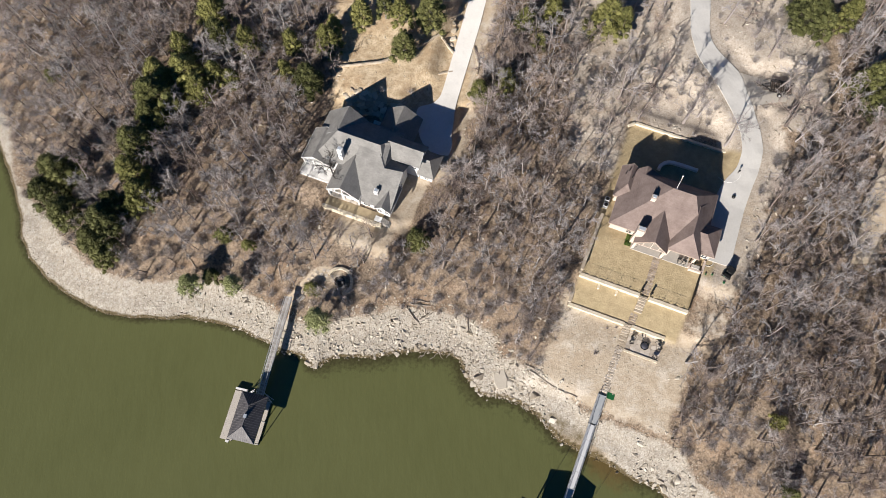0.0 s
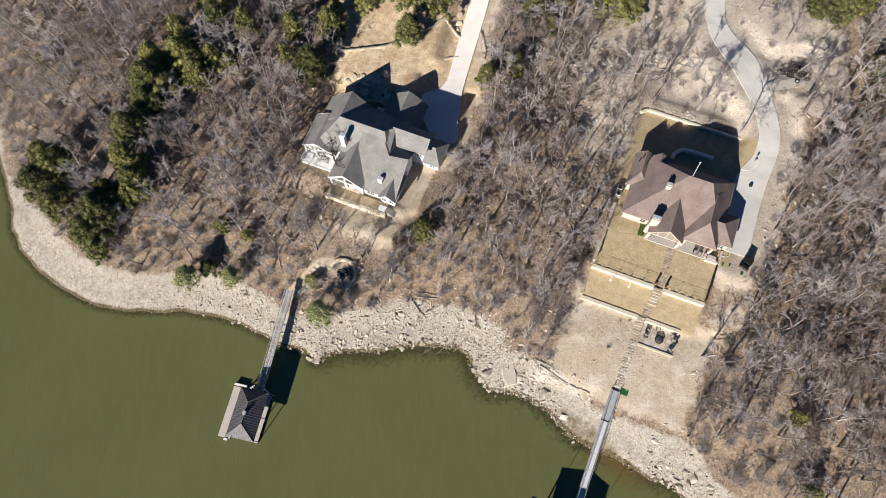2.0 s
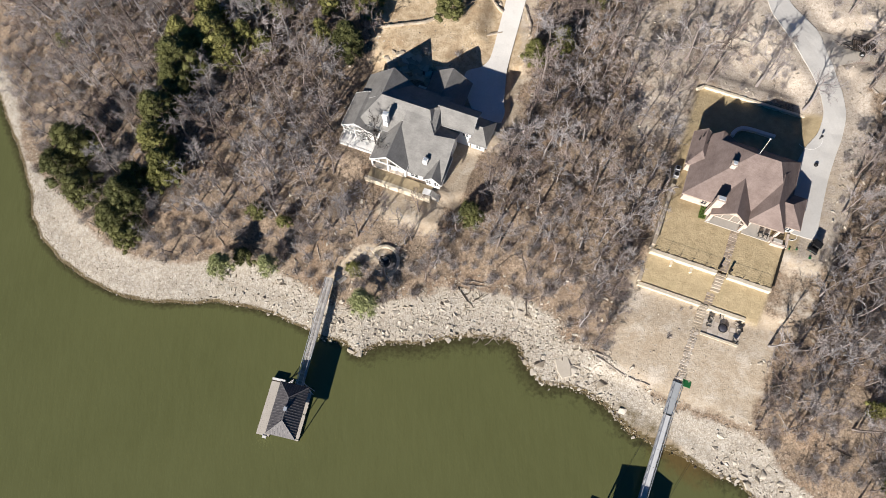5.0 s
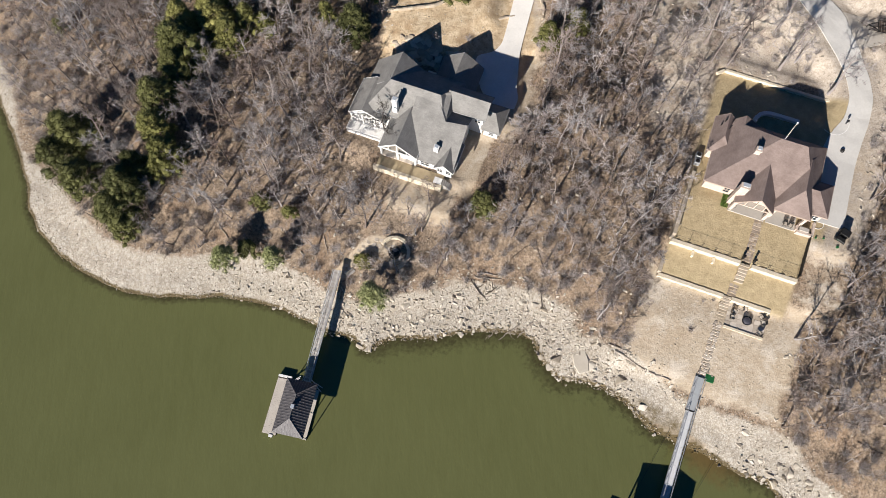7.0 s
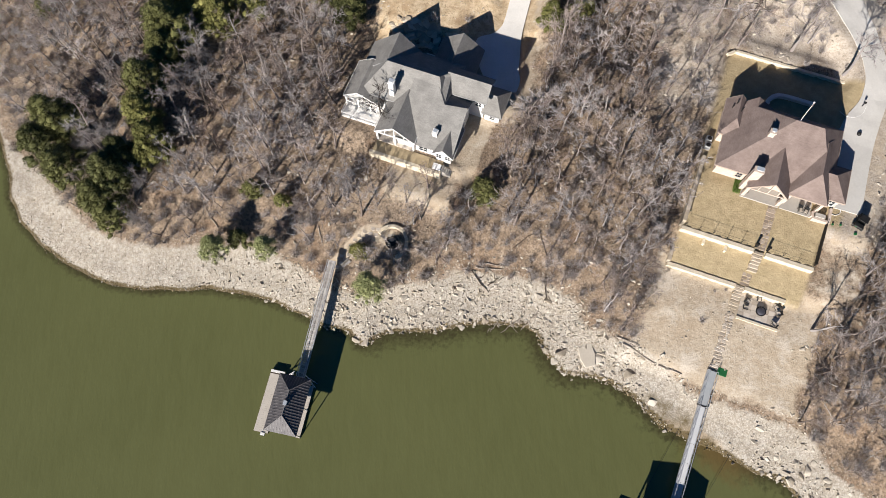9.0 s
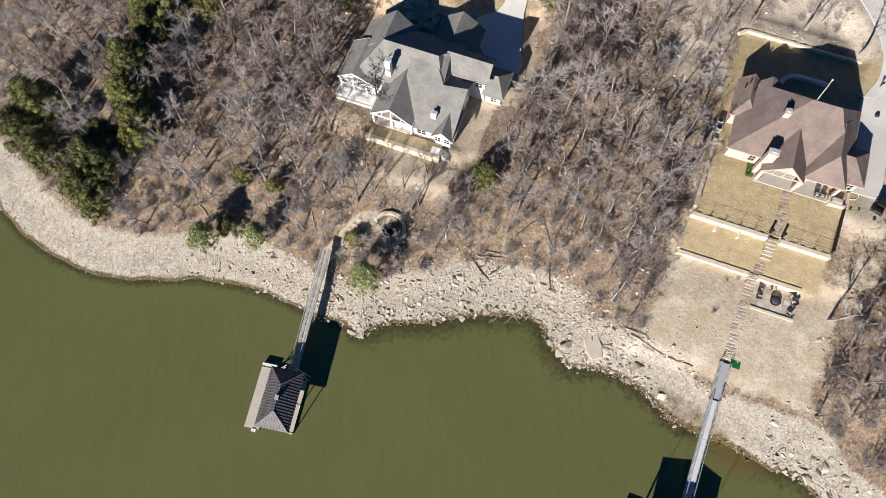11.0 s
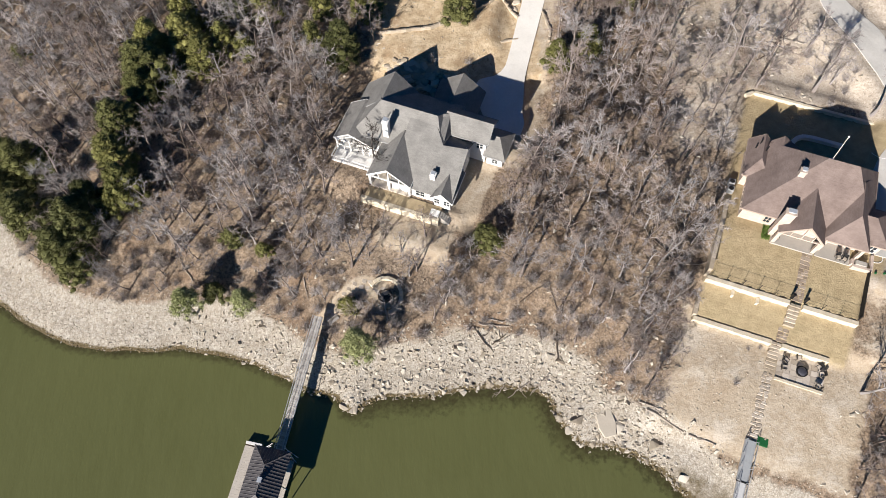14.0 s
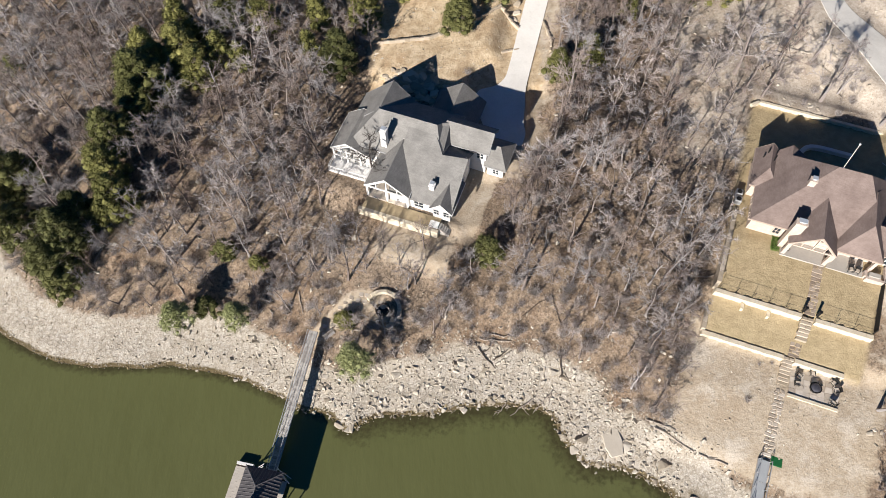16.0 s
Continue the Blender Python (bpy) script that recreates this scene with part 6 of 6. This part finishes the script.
x, y = scatter_points(rng, 1.9, -90, 60, -15, 70)
d = shore_distance(x, y)
keep = (d > -0.3) & (d < 6.5) & (x > -30) & ~((x > 19.5) & (x < 31)) & (rng.uniform(0, 1, x.size) < np.where((x > 3) & (x < 20), 0.8, 0.45))
boulders("boulder", [(a, b, rng.uniform(0.45, 1.05)) for a, b in zip(x[keep], y[keep])], _boulders, "pale limestone boulder on the shore", "shore boulders")
spots = [(-23.4 + 0.25 * k, 21.3 + 0.45 * k, rng.uniform(0.6, 1.0)) for k in range(5)]
boulders("boulder", spots, _boulders, "pale limestone boulder on the small point", "shore boulders")
boulders("boulder", [(39.6, 3.1, 1.2), (38.6, 2.5, 1.0), (37.4, 1.9, 1.1), (36.6, 3.0, 0.9), (40.4, 4.2, 0.9), (38.2, 4.3, 1.0), (7.4, 16.4, 1.3), (5.2, 19.3, 1.1)], _boulders, "large pale limestone boulder at the water's edge", "shore boulders")
boulders("boulder", [(40.1, 19.5, 0.6), (40.9, 19.9, 0.5), (41.6, 19.6, 0.55)], _boulders, "dark-shadowed limestone boulder at the yard's edge", "yard boulders")
boulders("boulder", [(6.4, 20.6, 1.5), (11.6, 19.4, 1.4), (15.8, 17.2, 1.5)], _boulders, "broad pale limestone slab tilted on the shore", "shore boulders")
x, y = scatter_points(rng, 0.82, -21, 1, 66, 79)
u1, v1 = local(x, y, H1)
keep = (v1 > 10.2) & (rng.uniform(0, 1, x.size) < np.where(v1 > 13.9, 0.0, 0.97)) & (x < -1 + rng.uniform(-1, 1, x.size)) & (drive_blend(x, y, DRIVE_1, 0.6)[0] == 0) & ~((u1 > -3.4) & (u1 < 5.2) & (v1 < 13.2)) & (u1 > -12) & (u1 < 4)
boulders("bank_rock", [(a, b, rng.uniform(0.7, 1.35)) for a, b in zip(x[keep], y[keep])], _slabs, "large tan sandstone block in the cut bank", "bank rocks")

boulders("boulder", [(2.3, 88.5, 1.0), (2.1, 87.0, 1.2), (1.9, 85.4, 0.9), (1.6, 84.0, 1.0), (3.1, 90.1, 1.2)], _slabs, "pale squared stone block set along the driveway", "drive edge stones")
x, y = scatter_points(rng, 0.9, -20, 4, 73, 90)
u1, v1 = local(x, y, H1)
keep = (v1 > 14) & (drive_blend(x, y, DRIVE_1, 0.6)[0] == 0) & (rng.uniform(0, 1, x.size) < 0.5)
stone_field("bank_stones", x[keep], y[keep], 0.1 + 0.28 * rng.uniform(0, 1, keep.sum()) ** 2.5, "small tan stones lying on the cut bank")

# ---- knoll above the beach ----


def on_ground(x, y, lift=0.0):
    return (x, y, height(x, y) + lift)


def ring_wall():
    w = thing("stone_wall", Matrix.Identity(4), "curved dry-stone seat wall round the knoll", "wall")
    cx, cy, r = -18.6, 36.9, 2.2
    for k in range(15):
        a = radians(-70 + k * 15)
        x, y = cx + r * math.cos(a), cy + r * math.sin(a)
        bm = bmesh.new()
        box(bm, -0.3, 0.3, -0.24 + random.uniform(-0.04, 0.04), 0.24, -0.5, 0.55 + random.uniform(-0.05, 0.05))
        part("stone", bm, LIMESTONE, w, bevel=0.04).matrix_basis = pose(x, y, height(x, y), 0, 0, math.degrees(a) + 90 + random.uniform(-4, 4))
    f = thing("fire_pit", pose(*on_ground(cx, cy)), "round dark stone fire pit inside the seat wall", "fire pit")
    for k in range(12):
        a = k * math.tau / 12
        bm = bmesh.new()
        box(bm, -0.22, 0.22, -0.14, 0.14, -0.2, 0.42)
        part("stone", bm, WOOD_DARK, f, bevel=0.03).matrix_basis = pose(0.85 * math.cos(a), 0.85 * math.sin(a), 0, 0, 0, math.degrees(a) + 90)
    bm = bmesh.new()
    bar(bm, (0, 0, -0.1), (0, 0, 0.15), 0.72, 16)
    part("ash_bed", bm, BLACK, f)


ring_wall()


def knoll_path():
    p = thing("garden_path", Matrix.Identity(4), "pale stepping-stone path from the gangway to the knoll", "path")
    for (ax, ay), (bx, by) in zip(KNOLL_PATH, KNOLL_PATH[1:]):
        n = int(math.dist((ax, ay), (bx, by)) / 0.75)
        for k in range(n):
            for side in (-0.4, 0.4):
                t = (k + random.uniform(0.3, 0.7)) / n
                d = Vector((bx - ax, by - ay)).normalized()
                x, y = ax + (bx - ax) * t - d.y * side + random.uniform(-0.06, 0.06), ay + (by - ay) * t + d.x * side
                bm = bmesh.new()
                m = random.randint(5, 7)
                prism(bm, [(random.uniform(0.28, 0.4) * math.cos(q * math.tau / m), random.uniform(0.28, 0.4) * math.sin(q * math.tau / m)) for q in range(m)], -0.15, 0.07)
                part("flagstone", bm, PADSTONE, p).matrix_basis = pose(*on_ground(x, y), 0, 0, random.uniform(0, 360))


knoll_path()


def bench(x, y, a):
    b = thing("garden_bench", pose(*on_ground(x, y), 0, 0, a), "grey weathered wooden bench beside the path", "bench")
    for k in range(3):
        bm = bmesh.new()
        box(bm, -0.75, 0.75, -0.25 + k * 0.17, -0.1 + k * 0.17, 0.42, 0.46)
        part("seat_slat", bm, WOOD, b)
    for k in range(2):
        bm = bmesh.new()
        box(bm, -0.75, 0.75, 0.27, 0.31, 0.55 + k * 0.2, 0.69 + k * 0.2)
        part("back_slat", bm, WOOD, b)
    for sx in (-0.68, 0.68):
        for y0, z1 in ((-0.2, 0.42), (0.26, 0.9)):
            bm = bmesh.new()
            box(bm, sx - 0.04, sx + 0.04, y0 - 0.04 + (0.09 if y0 > 0 else 0), y0 + 0.04 + (0.09 if y0 > 0 else 0), -0.05, z1)
            part("leg", bm, WOOD, b)


bench(-25.6, 34.0, 40)

# ---- fallen wood ----


def fallen_tree(name, ends, r, arms, label, seed, material, lift=0.12):
    """A bare fallen trunk between two places on the ground, with broken side limbs."""
    r2 = np.random.default_rng(seed)
    (ax, ay), (bx, by) = ends
    n = 6
    pts = [np.array(on_ground(ax + (bx - ax) * k / (n - 1) + (r2.normal(0, 0.08) if 0 < k < n - 1 else 0), ay + (by - ay) * k / (n - 1) + (r2.normal(0, 0.08) if 0 < k < n - 1 else 0), lift + r2.uniform(0, 0.08))) for k in range(n)]
    for p in pts:
        p[2] = max(p[2], 0.02)
    wood = []
    tube(wood, pts, r * np.linspace(1, 0.45, n), 6)
    t = thing(name, Matrix.Identity(4), label, "log")
    shared("trunk", tri_mesh("trunk", *gather(wood), material), t)
    run = math.dist((ax, ay), (bx, by))
    for k in range(arms):
        f = r2.uniform(0.3, 0.95)
        p = pts[0] + (pts[-1] - pts[0]) * f
        a = math.atan2(by - ay, bx - ax) + r2.choice((-1, 1)) * r2.uniform(0.4, 1.1)
        ln = run * r2.uniform(0.25, 0.5)
        q = [p, p + np.array([math.cos(a), math.sin(a), r2.uniform(0.05, 0.3)]) * ln * 0.5, p + np.array([math.cos(a + 0.3), math.sin(a + 0.3), r2.uniform(-0.05, 0.25)]) * ln]
        wood = []
        tube(wood, q, r * np.array([0.55, 0.4, 0.12]), 5)
        shared("limb", tri_mesh("limb", *gather(wood), material), t)


DRIFT = plain("bleached_driftwood", (0.22, 0.185, 0.155), (0.38, 0.33, 0.285), 2.0, 0.9)
for k, (e, r, arms) in enumerate((((((-6.6, 32.9), (-4.0, 29.6)), 0.13, 1)), (((-4.2, 30.6), (-2.3, 31.9)), 0.1, 2), (((-6.0, 33.4), (-1.8, 32.9)), 0.12, 0), (((-5.5, 33.9), (-2.2, 33.6)), 0.1, 0),
                                 (((15.2, 21.2), (19.6, 18.2)), 0.15, 1), (((20.0, 18.0), (23.2, 16.6)), 0.14, 1), (((4.6, 31.0), (4.5, 27.8)), 0.11, 1), (((14.3, 22.4), (17.4, 20.6)), 0.1, 1))):
    fallen_tree("fallen_log", e, r, arms, "dark dead log lying along the top of the beach", 400 + k, WOOD_DARK if k < 2 or k == 6 else DRIFT)
for k, (e, r, arms) in enumerate(((((0.9, 25.9), (-2.4, 23.7)), 0.09, 1), (((3.2, 26.6), (0.6, 24.0)), 0.09, 2), (((3.0, 26.1), (2.6, 24.9)), 0.07, 0), (((-2.8, 25.4), (-4.0, 23.9)), 0.07, 2))):
    fallen_tree("driftwood", e, r, arms, "bleached driftwood branch reaching into the water", 420 + k, DRIFT, 0.16)
for k, (e, r, arms) in enumerate(((((62.2, 72.3), (58.6, 72.6)), 0.09, 2), (((62.0, 71.2), (59.4, 71.9)), 0.08, 1))):
    fallen_tree("fallen_log", e, r, arms, "dark dead tree limb lying on the end of the spur", 430 + k, WOOD_DARK, 0.2)


for k, (x, y, turn, size) in enumerate(((43.6, 14.2, -100, 0.6), (43.4, 16.8, -78, 0.5), (42.0, 11.8, -112, 0.45), (46.4, 4.2, -60, 0.36))):
    t = thing("fallen_tree", pose(x, y, height(x, y) + 0.5, 0, 0, turn) @ pose(0, 0, 0, 82, 0, 60 * k) @ Matrix.Scale(size, 4), "bleached dead tree lying at the wood's edge", "fallen tree", "fallen dead trees")
    shared("trunk", tri_mesh("trunk", *TREES[k][0], DEADWOOD), t)
    shared("crown", tri_mesh("crown", *TREES[k][1], DEADWOOD), t)


def trailer(x, y, a):
    t = thing("utility_trailer", pose(x, y, height(x, y) + 0.1, 0, 0, a) @ Matrix.Scale(1.5, 4), "black open-frame utility trailer parked on the spur", "trailer")
    bm = bmesh.new()
    for s in (-0.75, 0.75):
        bar(bm, (s, -1.3, 0.5), (s, 1.3, 0.5), 0.05, 4)
        bar(bm, (s, -1.3, 0.95), (s, 1.3, 0.95), 0.04, 4)
        for v in (-1.3, -0.45, 0.45, 1.3):
            bar(bm, (s, v, 0.5), (s, v, 0.95), 0.04, 4)
    for v in (-1.3, 1.3):
        bar(bm, (-0.75, v, 0.5), (0.75, v, 0.5), 0.05, 4)
    part("frame", bm, BLACK, t)
    for k in range(9):
        bm = bmesh.new()
        box(bm, -0.72, 0.72, -1.25 + k * 0.28, -1.03 + k * 0.28, 0.5, 0.54)
        part("deck_board", bm, WOOD_DARK, t)
    bm = bmesh.new()
    bar(bm, (-0.5, 1.3, 0.5), (0, 2.3, 0.45), 0.05, 4)
    bar(bm, (0.5, 1.3, 0.5), (0, 2.3, 0.45), 0.05, 4)
    bar(bm, (0, 2.3, 0.0), (0, 2.3, 0.5), 0.05, 6)
    part("tongue", bm, BLACK, t)
    for s in (-0.9, 0.9):
        bm = bmesh.new()
        bar(bm, (s - 0.1, 0, 0.3), (s + 0.1, 0, 0.3), 0.3, 14)
        wheel = part("wheel", bm, BLACK, t)
        bm = bmesh.new()
        bar(bm, (s - 0.11, 0, 0.3), (s + 0.11, 0, 0.3), 0.15, 10)
        part("rim", bm, STEEL, wheel)


trailer(62.6, 71.6, 75)
rng = np.random.default_rng(77)
_x, _y = scatter_points(rng, 6.0, -80, 84, 8, 92)
_shut, _g = open_ground(_x, _y)
_ok = ~((_x > 37) & (_x < 47) & (_y > 16) & (_y < 25)) & (shore_distance(_x, _y) > 9) & (_shut < 0.2) & (rng.uniform(0, 1, _x.size) < 0.4)
for k, (a, b) in enumerate(zip(_x[_ok], _y[_ok])):
    w, ln = rng.uniform(0, math.tau), rng.uniform(2.0, 4.5)
    fallen_tree("fallen_log", ((a, b), (a + ln * math.cos(w), b + ln * math.sin(w))), rng.uniform(0.07, 0.14), int(rng.integers(0, 3)), "grey fallen log on the woodland floor", 500 + k, DRIFT if k % 3 else WOOD_DARK)

# ---- small things by the brick house ----
b = thing("planter_ball", pose(52.1, 51.0, 9.95), "dark round pot standing on the driveway", "planter")
bm = bmesh.new()
bmesh.ops.create_uvsphere(bm, u_segments=16, v_segments=10, radius=0.32)
for v in bm.verts:
    v.co.z = max(v.co.z, -0.22) + 0.22
part("pot", bm, BLACK, b)


def bent_tube(name, pts, r, material, label, category):
    t = thing(name, Matrix.Identity(4), label, category)
    wood = []
    tube(wood, pts, np.full(len(pts), r), 6)
    shared("tube", tri_mesh("tube", *gather(wood), material), t)


bent_tube("garden_hose", [on_ground(46.2 + 0.9 * math.cos(a), 38.9 + 0.75 * math.sin(a), 0.06) for a in np.linspace(-2.8, 0.6, 14)], 0.05, WHITE, "white garden hose curled on the grass", "hose")
bent_tube("lawn_edging", [(51.8 + 2.3 * math.cos(a), 56.4 + 2.6 * math.sin(a), height(51.8 + 2.3 * math.cos(a), 56.4 + 2.6 * math.sin(a)) + 0.12) for a in np.linspace(-2.5, -0.3, 16)], 0.04, WHITE, "thin white curved edging at the front walk", "edging")
g = thing("entry_light", pose(*on_ground(53.4, 55.6), 0, 0, -21), "small dark lamp post at the front walk", "lamp")
bm = bmesh.new()
bar(bm, (0, 0, 0), (0, 0, 0.9), 0.06, 8)
part("post", bm, BLACK, g)
bm = bmesh.new()
box(bm, -0.13, 0.13, -0.13, 0.13, 0.9, 1.2)
part("lantern", bm, BLACK, g)

n = 900
u, v = rng.uniform(-4.4, -3.3, n), rng.uniform(-5.7, -3.5, n)
x, y = world_of(u, v, H2)
base = np.stack([x, y, ground_height(x, y)], 1)
chunks = []
spikes(chunks, base, base + np.stack([rng.normal(0, 0.06, n), rng.normal(0, 0.06, n), rng.uniform(0.12, 0.3, n)], 1), 0.035)
tagged(new("grass_patch", tri_mesh("grass_patch", *gather(chunks), GRASS_GREEN)), "patch of bright green grass by the house wall", "grass", kind="stuff")

# chairs and a small table on the patios
for u, v, a in ((-2.6, -5.2, 20), (5.4, -5.5, 10), (6.2, -5.5, -15)):
    x, y = world_of(u, v, H2)
    copy_thing(_chair, pose(x, y, 9.3, 0, 0, a - 21))

# one broad tilted slab on the shore
s = thing("rock_slab", pose(10.1, 20.0, height(10.1, 20.0) + 0.05, 4, -3, 20), "broad flat pale limestone slab lying on the shore", "rock", "shore boulders")
bm = bmesh.new()
prism(bm, [(-1.0, -1.7), (0.5, -1.9), (1.15, -0.4), (1.25, 1.2), (0.2, 1.7), (-0.9, 1.1), (-1.2, -0.3)], -0.35, 0.22)
part("slab", bm, BOULDER, s, bevel=0.05)
